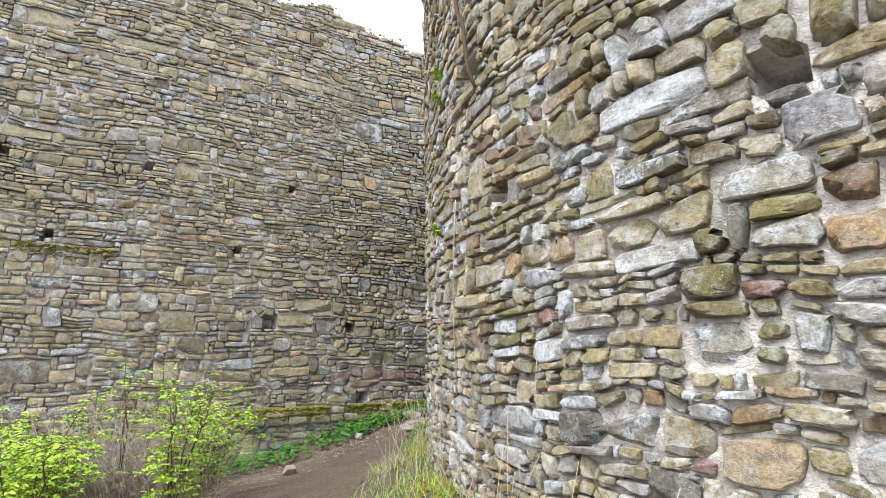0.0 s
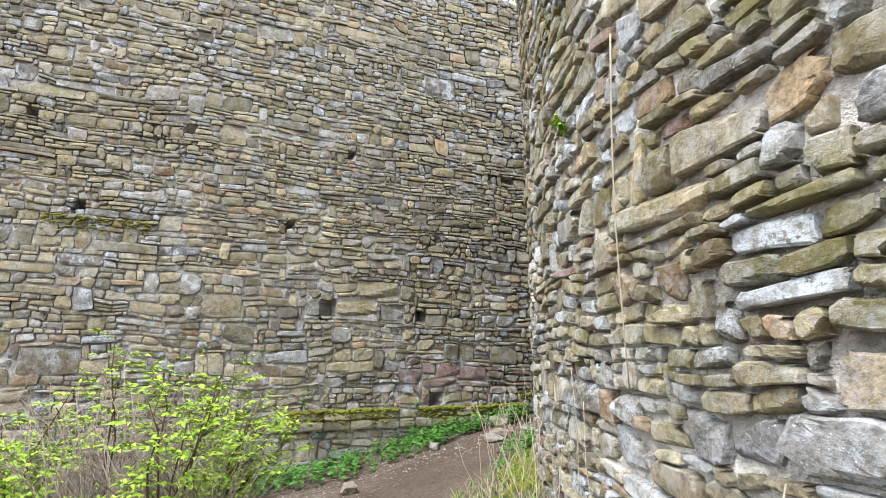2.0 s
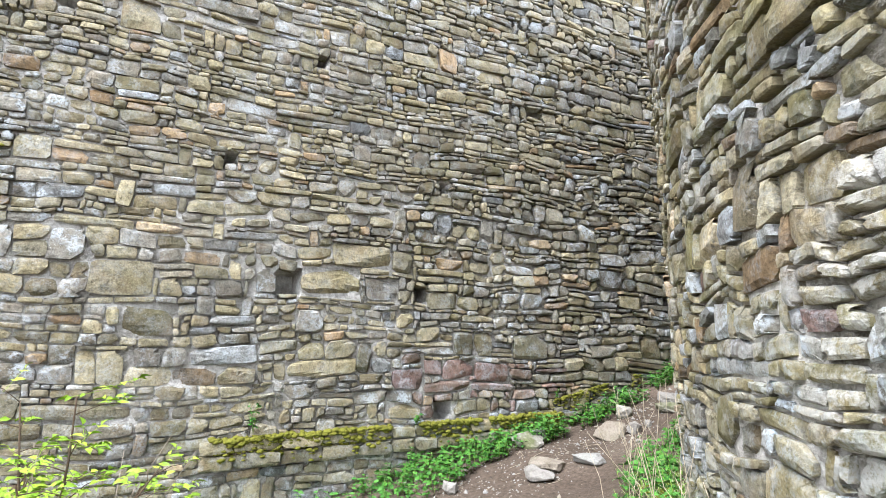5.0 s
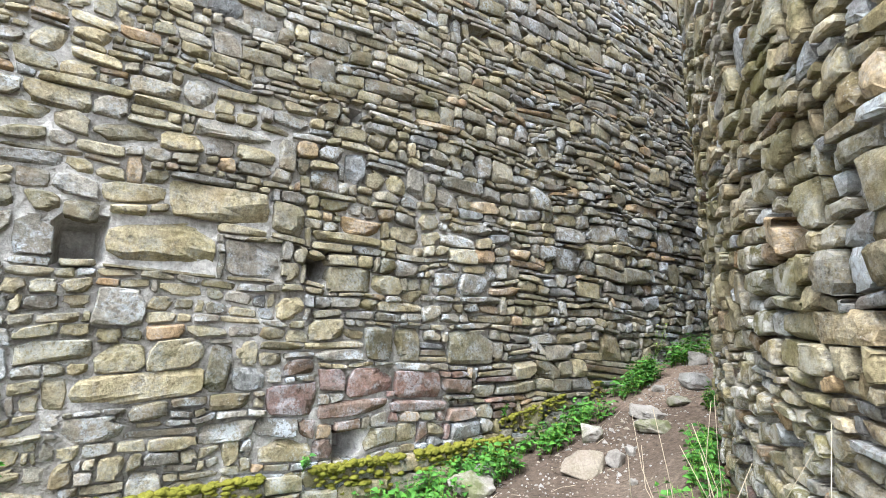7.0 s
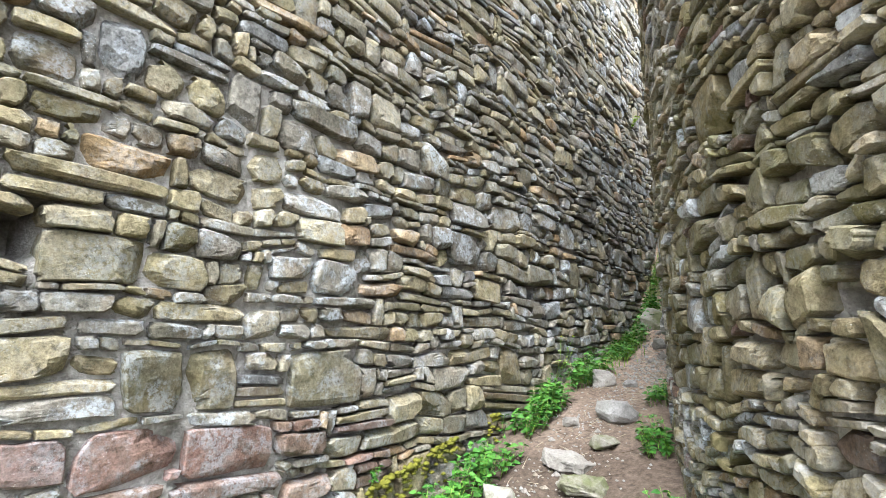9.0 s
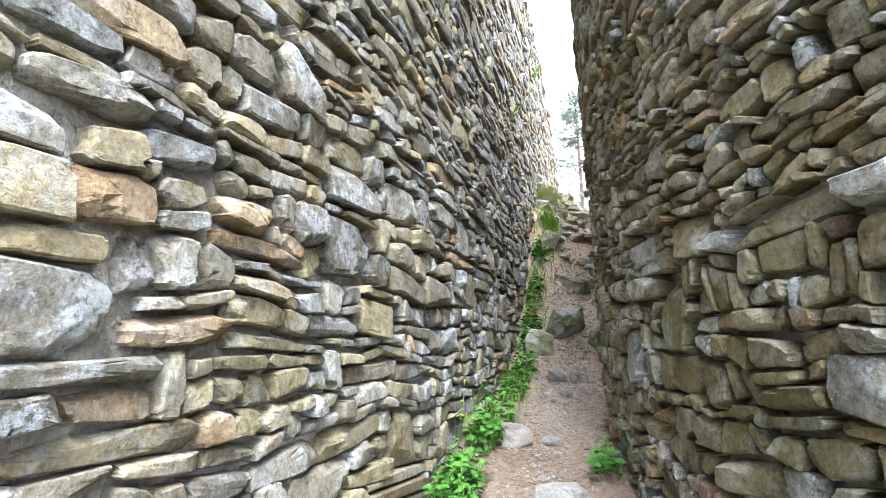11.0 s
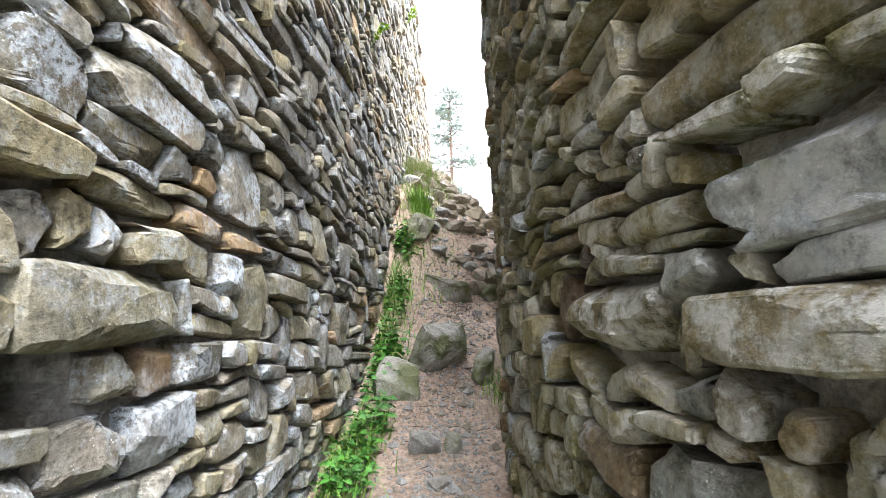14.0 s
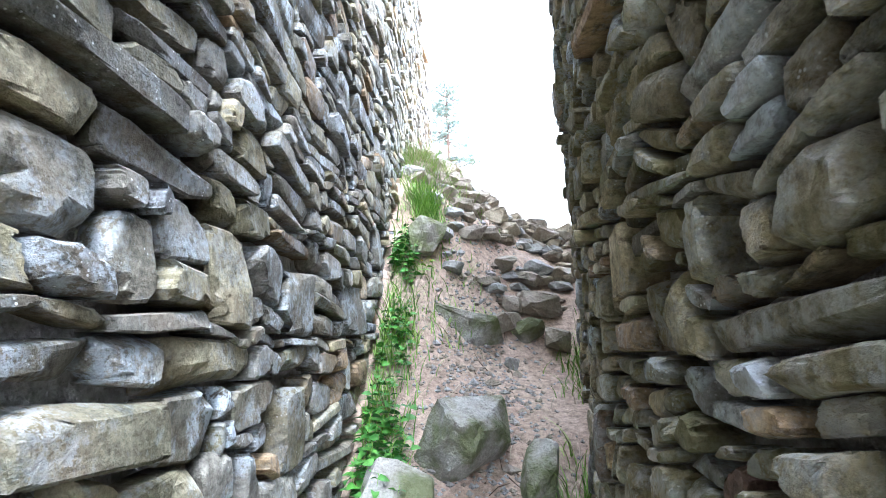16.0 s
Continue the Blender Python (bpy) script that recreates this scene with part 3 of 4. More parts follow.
# ---- rocks ----
def rock_material(name, a, b, moss):
    m = Nodes(name, 0.9)
    v = m.shifted(m.rand())
    n = m.noise(6.0, v, 6, 0.65)
    c = m.mix(m.ramp(n, [(0.3, 0.0), (0.7, 1.0)]), a, b)
    fine = m.noise(60.0, v, 4, 0.7)
    c = m.mix(1.0, c, m.ramp(fine, [(0.25, 0.7), (0.75, 1.25)]), "MULTIPLY")
    c = m.mix(m.ramp(m.noise(4.0, None, 5), [(0.42, 0.0), (0.58, moss)]), c, (0.10, 0.115, 0.03))
    m.bump((n, 1.0, 0.05), (m.noise(22.0, v, 5, 0.7), 0.6, 0.015), (fine, 0.6, 0.006))
    return m.done(c)


grey_rock = rock_material("grey_rock", (0.24, 0.23, 0.215), (0.40, 0.39, 0.37), 0.15)
mossy_rock = rock_material("mossy_rock", (0.24, 0.22, 0.18), (0.38, 0.36, 0.32), 0.8)
tan_rubble = rock_material("tan_rubble", (0.27, 0.225, 0.16), (0.42, 0.36, 0.27), 0.1)
pale_rock = rock_material("pale_rock", (0.22, 0.20, 0.175), (0.35, 0.33, 0.30), 0.05)
brown_rock = rock_material("brown_rock", (0.20, 0.165, 0.125), (0.34, 0.295, 0.24), 0.15)


def rock_mesh(name, size, mat, seed, n=20, boxy=0.78, cuts=2):
    """An angular broken stone: the hull of points spread over a rounded box, its arrises chipped."""
    rng = np.random.default_rng(seed)
    bm = bmesh.new()
    for k in range(n):
        p = rng.normal(size=3)
        p = p / np.max(np.abs(p)) ** boxy / np.linalg.norm(p) ** (1 - boxy)
        p = p * rng.uniform(0.82, 1.0)
        bm.verts.new(Vector((p[0] * size[0] / 2, p[1] * size[1] / 2, p[2] * size[2] / 2)))
    res = bmesh.ops.convex_hull(bm, input=bm.verts)
    bmesh.ops.delete(bm, geom=[e for e in res["geom_interior"] if isinstance(e, bmesh.types.BMVert)], context="VERTS")
    bmesh.ops.dissolve_limit(bm, angle_limit=radians(9), verts=bm.verts, edges=bm.edges)
    bmesh.ops.bevel(bm, geom=bm.edges[:], offset=0.035 * min(size), segments=2, profile=0.6, affect="EDGES", clamp_overlap=True)
    bmesh.ops.triangulate(bm, faces=bm.faces)
    big = max(size) > 0.2
    bmesh.ops.subdivide_edges(bm, edges=bm.edges[:], cuts=cuts if big else 1, use_grid_fill=True)
    off = rng.uniform(0, 50)
    bm.normal_update()
    scale = 9.0 if max(size) < 0.9 else 3.0
    moves = [(v, v.normal * max(size) * (0.045 * (0.6 - 2.2 * abs(fnoise(v.co.x * scale + off, v.co.y * scale, v.co.z * scale))) + 0.018 * fnoise(v.co.x * 30 + off, v.co.y * 30, v.co.z * 30))) for v in bm.verts]
    for v, d in moves:
        v.co += d
    low = min(v.co.z for v in bm.verts)
    for v in bm.verts:
        v.co.z -= low
    me = bpy.data.meshes.new(name)
    bm.to_mesh(me)
    bm.free()
    me.materials.append(mat)
    return me


def rock(name, x, y, size, mat, seed, turn=0, tip=(0, 0), sink=0.25, label="", group="", z=None, n=20, boxy=0.78):
    ob = new(name, rock_mesh(name, size, mat, seed, n, boxy))
    zz = ground_z(x, y) if z is None else z
    ob.matrix_world = pose(x, y, zz - sink * size[2], tip[0], tip[1], turn)
    tagged(ob, label, "stone", group)
    return ob


STEP = "stones forming the step"
rock("step_stone", 0.27, 8.44, (0.38, 0.42, 0.52), mossy_rock, 4, 12, (6, 0), 0.60, "large block with mossy face set as a step in the path", STEP, n=26, boxy=0.92)
rock("step_stone", 0.62, 8.66, (0.46, 0.46, 0.46), mossy_rock, 9, -38, (10, -6), 0.34, "angular block with pale worn top set as a step", STEP, n=24, boxy=0.92)
rock("step_stone", 0.88, 8.52, (0.17, 0.28, 0.34), mossy_rock, 12, 15, (0, 8), 0.3, "narrow upright stone beside the step in the path", STEP, boxy=0.9)
rock("boulder", 0.57, 9.72, (0.56, 0.42, 0.38), mossy_rock, 21, -18, (0, 12), 0.80, "mossy boulder half sunk in the earth path", n=14)
rock("boulder", 0.24, 9.95, (0.36, 0.3, 0.36), mossy_rock, 22, 40, (10, 0), 0.3, "mossy boulder at the foot of the rubble bank")
SIDE = "stones beside the boulder"
for x, y, sz, mt, sd, tn in ((1.10, 10.02, (0.36, 0.26, 0.20), brown_rock, 31, 20), (1.20, 10.40, (0.30, 0.24, 0.18), grey_rock, 32, -10), (0.86, 9.78, (0.22, 0.20, 0.16), brown_rock, 33, 50),
                             (1.02, 9.78, (0.26, 0.2, 0.18), mossy_rock, 34, 0), (0.93, 9.95, (0.2, 0.16, 0.14), brown_rock, 35, 70), (1.18, 9.7, (0.2, 0.2, 0.2), brown_rock, 36, 30)):
    rock("rubble_stone", x, y, sz, mt, sd, tn, (random.uniform(-15, 15), random.uniform(-15, 15)), 0.2, "angular brown stone tumbled beside the path", SIDE)
LOOSE = "loose stones on the path"
for x, y, sz, mt, sd, tn, lb in (
        (0.82, 3.58, (0.36, 0.26, 0.27), brown_rock, 41, 20, "dark angular stone lying loose on the path"),
        (0.99, 3.80, (0.18, 0.15, 0.17), pale_rock, 42, 50, "pale stone with a brown side lying on the path"),
        (0.97, 4.02, (0.12, 0.10, 0.10), pale_rock, 43, 10, "small pale stone lying on the path"),
        (0.69, 4.68, (0.42, 0.24, 0.14), pale_rock, 44, 12, "flat pale slab lying across the path"),
        (0.97, 4.42, (0.44, 0.26, 0.13), mossy_rock, 45, 8, "flat green-stained slab sunk in the path"),
        (0.82, 5.42, (0.34, 0.24, 0.28), grey_rock, 46, -20, "blue-grey speckled stone lying on the path"),
        (0.50, 5.22, (0.15, 0.10, 0.08), pale_rock, 47, 30, "small white stone lying on the path"),
        (0.88, 4.96, (0.21, 0.2, 0.1), mossy_rock, 48, 0, "flat stone sunk in the earth path"),
        (0.46, 4.12, (0.24, 0.2, 0.19), mossy_rock, 49, 0, "rounded stone covered in yellow-green moss"),
        (1.37, 3.47, (0.08, 0.05, 0.06), pale_rock, 50, 0, "small white chip of stone on the path"),
        (0.40, 2.74, (0.46, 0.28, 0.20), mossy_rock, 51, 15, "flat mossy stone at the foot of the wall"),
        (0.30, 2.95, (0.28, 0.2, 0.22), grey_rock, 52, 40, "grey stone among nettles by the wall"),
        (0.56, 7.70, (0.21, 0.15, 0.16), grey_rock, 53, 10, "pale grey stone lying on the path"),
        (0.72, 7.72, (0.12, 0.12, 0.14), mossy_rock, 54, 0, "dark mossy stone lying on the path"),
        (0.66, 7.36, (0.17, 0.10, 0.06), pale_rock, 55, 15, "thin pale slab lying on the path"),
        (0.58, 7.18, (0.07, 0.06, 0.06), pale_rock, 56, 0, "small pale pebble lying on the path"),
        (0.40, 6.22, (0.26, 0.22, 0.19), pale_rock, 57, -15, "large pale stone lying on the path"),
        (0.65, 6.26, (0.14, 0.11, 0.09), grey_rock, 58, 0, "bluish grey stone lying on the path"),
        (0.87, 9.50, (0.10, 0.08, 0.10), pale_rock, 59, 0, "small white stone below the boulder"),
        (1.38, 2.22, (0.34, 0.22, 0.14), pale_rock, 60, 20, "flat pale stone at the path's edge"),
        (0.94, 1.50, (0.20, 0.14, 0.15), pale_rock, 61, 0, "white stone at the edge of the nettles"),
        (2.01, 0.10, (0.27, 0.2, 0.16), brown_rock, 62, 0, "brown clod of earth and stone"),
        (1.21, 2.40, (0.42, 0.3, 0.16), brown_rock, 63, 30, "flat brown slab by the path"),
        (1.45, 2.75, (0.36, 0.24, 0.12), grey_rock, 64, 10, "flat grey slab by the path")):
    rock("loose_stone", x, y, sz, mt, sd, tn, (random.uniform(-8, 8), random.uniform(-8, 8)), 0.22, lb, LOOSE)


def rubble_bank():
    rng = np.random.default_rng(77)
    kinds = [rock_mesh("rubble_stone", (1, rng.uniform(0.6, 0.9), rng.uniform(0.35, 0.55)), (brown_rock, grey_rock, brown_rock, tan_rubble)[k % 4], 100 + k, cuts=1) for k in range(8)]
    done = 0
    while done < 190:
        x, y = rng.uniform(0.1, 1.9), rng.uniform(9.95, 11.7)
        size = rng.uniform(0.09, 0.28)
        if done < 45:                      # the crest
            x = rng.uniform(0.1, 1.7)
            y = 10.85 + 0.45 * x + rng.normal() * 0.1
            size = rng.uniform(0.18, 0.40)
        ob = new("rubble_stone", kinds[done % 8])
        ob.matrix_world = pose(x, y, ground_z(x, y) - 0.2 * size * 0.6, rng.uniform(-14, 14), rng.uniform(-14, 14), rng.uniform(0, 360)) @ Matrix.Scale(size, 4)
        tagged(ob, "broken brown stone tumbled on the rubble bank", "stone", "rubble on the bank")
        done += 1


rubble_bank()


def grit():
    """Small gravel and chips, past counting."""
    rng = np.random.default_rng(5)
    soup = Soup()
    for k in range(6200):
        y = rng.uniform(-0.6, 10.0) if k < 3200 else rng.uniform(6.5, 14.0)
        half = 0.36 if y > 4.5 else 0.36 + (4.5 - y) * 0.17
        x = 0.66 + (0.10 * (4.5 - y) if y < 4.5 else 0) + rng.normal() * half * 0.6
        r = rng.uniform(0.006, 0.016) * (2.4 if rng.random() < 0.06 else 1) * (1.5 if k >= 3200 else 1)
        z = ground_z(x, y)
        d = rng.uniform(0.6, 1.2, 6) * r
        vs = [(x + d[0], y, z), (x, y + d[1], z), (x - d[2], y, z), (x, y - d[3], z), (x + rng.uniform(-.3, .3) * r, y, z + d[4] * 0.8), (x, y, z - r)]
        soup.put(vs, [(0, 1, 4), (1, 2, 4), (2, 3, 4), (3, 0, 4), (1, 0, 5), (2, 1, 5), (3, 2, 5), (0, 3, 5)], int(rng.integers(0, 3)))
    ob = soup.make("gravel", [pale_rock, grey_rock, brown_rock])
    tagged(ob, "pale grit and small chips strewn over the path", "gravel", kind="stuff")


grit()


# ---- plants ----
def tube(soup, pts, r0, r1, index=0, sides=5):
    pts = [Vector(p) for p in pts]
    n = len(pts)
    verts, faces = [], []
    for i, p in enumerate(pts):
        d = (pts[min(i + 1, n - 1)] - pts[max(i - 1, 0)]).normalized()
        a = d.orthogonal().normalized()
        b = d.cross(a)
        r = r0 + (r1 - r0) * i / max(n - 1, 1)
        verts += [p + r * (math.cos(2 * math.pi * k / sides) * a + math.sin(2 * math.pi * k / sides) * b) for k in range(sides)]
    for i in range(n - 1):
        for k in range(sides):
            j = (k + 1) % sides
            faces.append((i * sides + k, i * sides + j, (i + 1) * sides + j, (i + 1) * sides + k))
    faces.append(list(range(sides))[::-1])
    faces.append([(n - 1) * sides + k for k in range(sides)])
    soup.put([tuple(v) for v in verts], faces, index, True)


def leaf(soup, rng, p, way, size, width=0.55, index=0, droop=0.25):
    """A pointed, toothed leaf folded along its midrib."""
    way = Vector(way).normalized()
    side = way.cross(Vector((0, 0, 1)))
    side = side.normalized() if side.length > 0.01 else Vector((1, 0, 0))
    up = side.cross(way)
    roll = rng.uniform(-0.7, 0.7)
    side, up = side * math.cos(roll) + up * math.sin(roll), up * math.cos(roll) - side * math.sin(roll)
    p = Vector(p)
    w = size * width / 2
    mid = [p, p + way * size * 0.35 + up * size * 0.05, p + way * size * 0.7 - up * size * droop * 0.3, p + way * size - up * size * droop]
    a1, a2 = p + way * size * 0.3 + side * w + up * size * 0.12, p + way * size * 0.66 + side * w * 0.75
    b1, b2 = p + way * size * 0.3 - side * w + up * size * 0.12, p + way * size * 0.66 - side * w * 0.75
    soup.put([tuple(v) for v in (*mid, a1, a2, b1, b2)], [(0, 4, 1), (4, 5, 2, 1), (5, 3, 2), (0, 1, 6), (1, 2, 7, 6), (2, 3, 7)], index, True)


def nettle(soup, rng, x, y, z, h, lean=(0, 0), big=1.0):
    top = Vector((x + lean[0] * h, y + lean[1] * h, z + h))
    low = Vector((x, y, z - 0.02))
    tube(soup, [low, low.lerp(top, 0.5) + Vector((rng.uniform(-.02, .02), rng.uniform(-.02, .02), 0)), top], 0.0025, 0.0012, 1, 4)
    a = rng.uniform(0, 6.3)
    tiers = max(2, int(h / 0.055))
    for k in range(tiers):
        f = 0.25 + 0.75 * (k + 0.5) / tiers
        p = low.lerp(top, f)
        a += 1.57 + rng.uniform(-0.3, 0.3)
        for t in (0, math.pi):
            d = (math.cos(a + t), math.sin(a + t), rng.uniform(-0.1, 0.5))
            leaf(soup, rng, p, d, rng.uniform(0.045, 0.085) * big * (1.15 - 0.5 * f), rng.uniform(0.55, 0.8))


def nettle_bed(name, spots, seed, label, hs=(0.08, 0.22), big=1.0, mat=None):
    rng = np.random.default_rng(seed)
    soup = Soup()
    for x, y, lx, ly, f in spots(rng):
        nettle(soup, rng, x, y, ground_z(x, y), rng.uniform(*hs) * f, (lx, ly), big)
    ob = soup.make(name, [mat or nettle_leaf, grass_leaf])
    tagged(ob, label, "weeds", kind="stuff")


def wall_spots(rng):
    for k in range(1500):
        y = rng.uniform(-1.6, 10.0)
        if fnoise(y * 2.7, 1.3, 4.5) + 0.55 * rng.random() < (-0.15 if y < 2.4 else 0.12):
            continue
        reach = np.interp(y, [-1.6, 0.3, 1.6, 2.6, 3.6, 5, 7, 10], [0.9, 1.0, 0.75, 0.42, 0.30, 0.26, 0.24, 0.16])
        if y > 2.4 and fnoise(y * 1.6, 0.3, 5.5) < -0.28:
            continue
        x = 0.06 + reach * rng.random() ** 1.3
        yield x, y, rng.uniform(0.0, 0.5), rng.uniform(-0.3, 0.3), 1.0 + 0.6 * fnoise(y * 2.3, 3.3)


def tower_spots(rng):
    for k in range(520):
        s = rng.uniform(4.4, 11.5)
        if s > 7.0 and fnoise(s * 1.4, 0.9, 2.2) < -0.05:
            continue
        d = 0.06 + (0.36 if s < 7 else 0.16) * rng.random() ** 1.4
        p = tower_point(np.array(s), np.array(1.0), np.array(d))
        yield float(p[0]), float(p[1]), rng.uniform(-0.5, 0), rng.uniform(-0.4, 0.1), 0.9


nettle_bed("nettle_bed", wall_spots, 61, "bed of fresh green nettles along the wall foot", (0.09, 0.25), 1.05)
nettle_bed("nettle_bed", tower_spots, 62, "low bright green herbs at the tower's foot", (0.07, 0.19))


def blades(soup, rng, x, y, z, h, bend, index=0, w=0.004):
    a = rng.uniform(0, 6.3)
    dx, dy = math.cos(a), math.sin(a)
    pts = []
    for k in range(5):
        f = k / 4
        pts.append((x + dx * bend * h * f * f, y + dy * bend * h * f * f, z - 0.01 + h * f * (1 - 0.25 * bend * f)))
    verts = []
    for k, p in enumerate(pts):
        ww = w * (1 - 0.8 * k / 4)
        verts += [(p[0] - dy * ww, p[1] + dx * ww, p[2]), (p[0] + dy * ww, p[1] - dx * ww, p[2])]
    soup.put(verts, [(2 * k, 2 * k + 1, 2 * k + 3, 2 * k + 2) for k in range(4)], index, True)


def grass(name, spots, seed, label, mats, kind="stuff", cat="grass"):
    rng = np.random.default_rng(seed)
    soup = Soup()
    for x, y, h, bend, idx in spots(rng):
        blades(soup, rng, x, y, ground_z(x, y), h, bend, idx, 0.003 if idx else 0.0045)
    ob = soup.make(name, mats)
    tagged(ob, label, cat, kind=kind)


def bank_grass(rng):
    for k in range(5200):
        s = rng.uniform(-2.0, 6.4)
        d = 0.03 + 0.75 * rng.random() ** 1.6 * (1 if s < 4.5 else 0.5)
        p = tower_point(np.array(s), np.array(0.6), np.array(d))
        dry = rng.random() < 0.38
        yield float(p[0]), float(p[1]), rng.uniform(0.03, 0.12) * (2.2 if dry and rng.random() < 0.15 else 1.0), rng.uniform(0.4, 1.4), int(dry)


def rubble_grass(rng):
    for k in range(1400):              # a turf cap on the crest beside the wall
        x, y = abs(rng.normal()) * 0.22 + 0.03, 10.9 + rng.normal() * 0.16
        yield x, y, rng.uniform(0.1, 0.34), rng.uniform(0.5, 1.3), int(rng.random() < 0.55)
    for k in range(1500):
        x, y = abs(rng.normal()) * 0.35 + 0.05, rng.uniform(9.4, 11.6)
        yield x, y, rng.uniform(0.06, 0.2), rng.uniform(0.3, 1.1), int(rng.random() < 0.6)
    for k in range(420):
        x, y = 0.27 + rng.normal() * 0.07, 10.25 + rng.normal() * 0.07
        yield x, y, rng.uniform(0.14, 0.30), rng.uniform(0.3, 1.0), 0


def passage_grass(rng):
    for k in range(900):
        y = rng.choice([7.6, 9.05, 9.3, 6.6]) + rng.normal() * 0.25
        yield 0.06 + abs(rng.normal()) * 0.13, y, rng.uniform(0.08, 0.24), rng.uniform(0.3, 0.9), int(rng.random() < 0.2)
    for k in range(380):
        y = rng.choice([8.3, 9.35, 9.6]) + rng.normal() * 0.15
        p = tower_point(np.array((math.pi / 2 - math.atan2(y - TY, TX - 1.0)) * 0 + 11.1 + (y - 7.1)), np.array(2.0), np.array(0.04 + abs(rng.normal()) * 0.08))
        yield float(p[0]), float(p[1]), rng.uniform(0.08, 0.2), rng.uniform(0.3, 0.9), int(rng.random() < 0.2)


grass("bank_grass", bank_grass, 71, "grass mixed with dry straw on the bank below the tower", [grass_leaf, dry_stem])
grass("rubble_grass", rubble_grass, 72, "dry and green grass growing between the rubble stones", [grass_leaf, dry_stem])
grass("passage_grass", passage_grass, 73, "tufts of grass along the passage edges", [grass_leaf, dry_stem])


def straws(name, spots, seed, label, thick=0.0026, mat=None):
    rng = np.random.default_rng(seed)
    soup = Soup()
    for x, y, z, h, lx, ly in spots(rng):
        p = Vector((x, y, z))
        q = p + Vector((lx * h, ly * h, h * math.sqrt(max(0.05, 1 - min(lx * lx + ly * ly, 0.9)))))
        m = p.lerp(q, 0.55) + Vector((rng.normal() * 0.03, rng.normal() * 0.03, 0.05 * h))
        tube(soup, [p, p.lerp(m, 0.5) + Vector((0, 0, 0.02 * h)), m, q], thick, thick * 0.5, 0, 4)
    ob = soup.make(name, [mat or dry_stem])
    tagged(ob, label, "dry stems", kind="stuff")


def tower_straws(rng):
    for k in range(95):
        s = rng.uniform(-1.0, 6.6)
        p = tower_point(np.array(s), np.array(0.6), np.array(rng.uniform(0.06, 0.5)))
        yield float(p[0]), float(p[1]), ground_z(float(p[0]), float(p[1])), rng.uniform(0.3, 0.8), rng.normal() * 0.35, rng.normal() * 0.3


def bramble_straws(rng):
    for k in range(1250):
        x, y = min(3.95 + rng.normal() * 0.65, 5.1), min(-1.9 + rng.normal() * 0.5, -1.2)
        yield x, y, ground_z(x, y) + rng.uniform(0, 0.35), rng.uniform(0.5, 1.15), rng.normal() * 0.6, rng.normal() * 0.5 - 0.1


straws("dry_straw", tower_straws, 81, "tall bleached straw stems below the tower", 0.003)
straws("bramble_thicket", bramble_straws, 82, "tangle of dead grey stems under the shrubs", 0.0036, dead_cane)


def twigs():
    rng = np.random.default_rng(83)
    soup = Soup()
    for k in range(330):
        y = rng.uniform(0.0, 9.8)
        half = 0.3 if y > 4.5 else 0.3 + (4.5 - y) * 0.16
        x = 0.66 + (0.10 * (4.5 - y) if y < 4.5 else 0) + rng.normal() * half * 0.6
        a, ln = rng.uniform(0, 6.3), rng.uniform(0.03, 0.12) * (2 if rng.random() < 0.1 else 1)
        pts = []
        for f in (0, 0.5, 1):
            px, py = x + math.cos(a) * ln * f + rng.normal() * 0.004, y + math.sin(a) * ln * f + rng.normal() * 0.004
            pts.append((px, py, ground_z(px, py) + 0.004))
        tube(soup, pts, 0.0026, 0.0016, int(rng.random() < 0.5), 4)
    ob = soup.make("fallen_twigs", [brown_stem, dry_stem])
    tagged(ob, "fallen twigs and straw littering the path", "twigs", kind="stuff")


twigs()


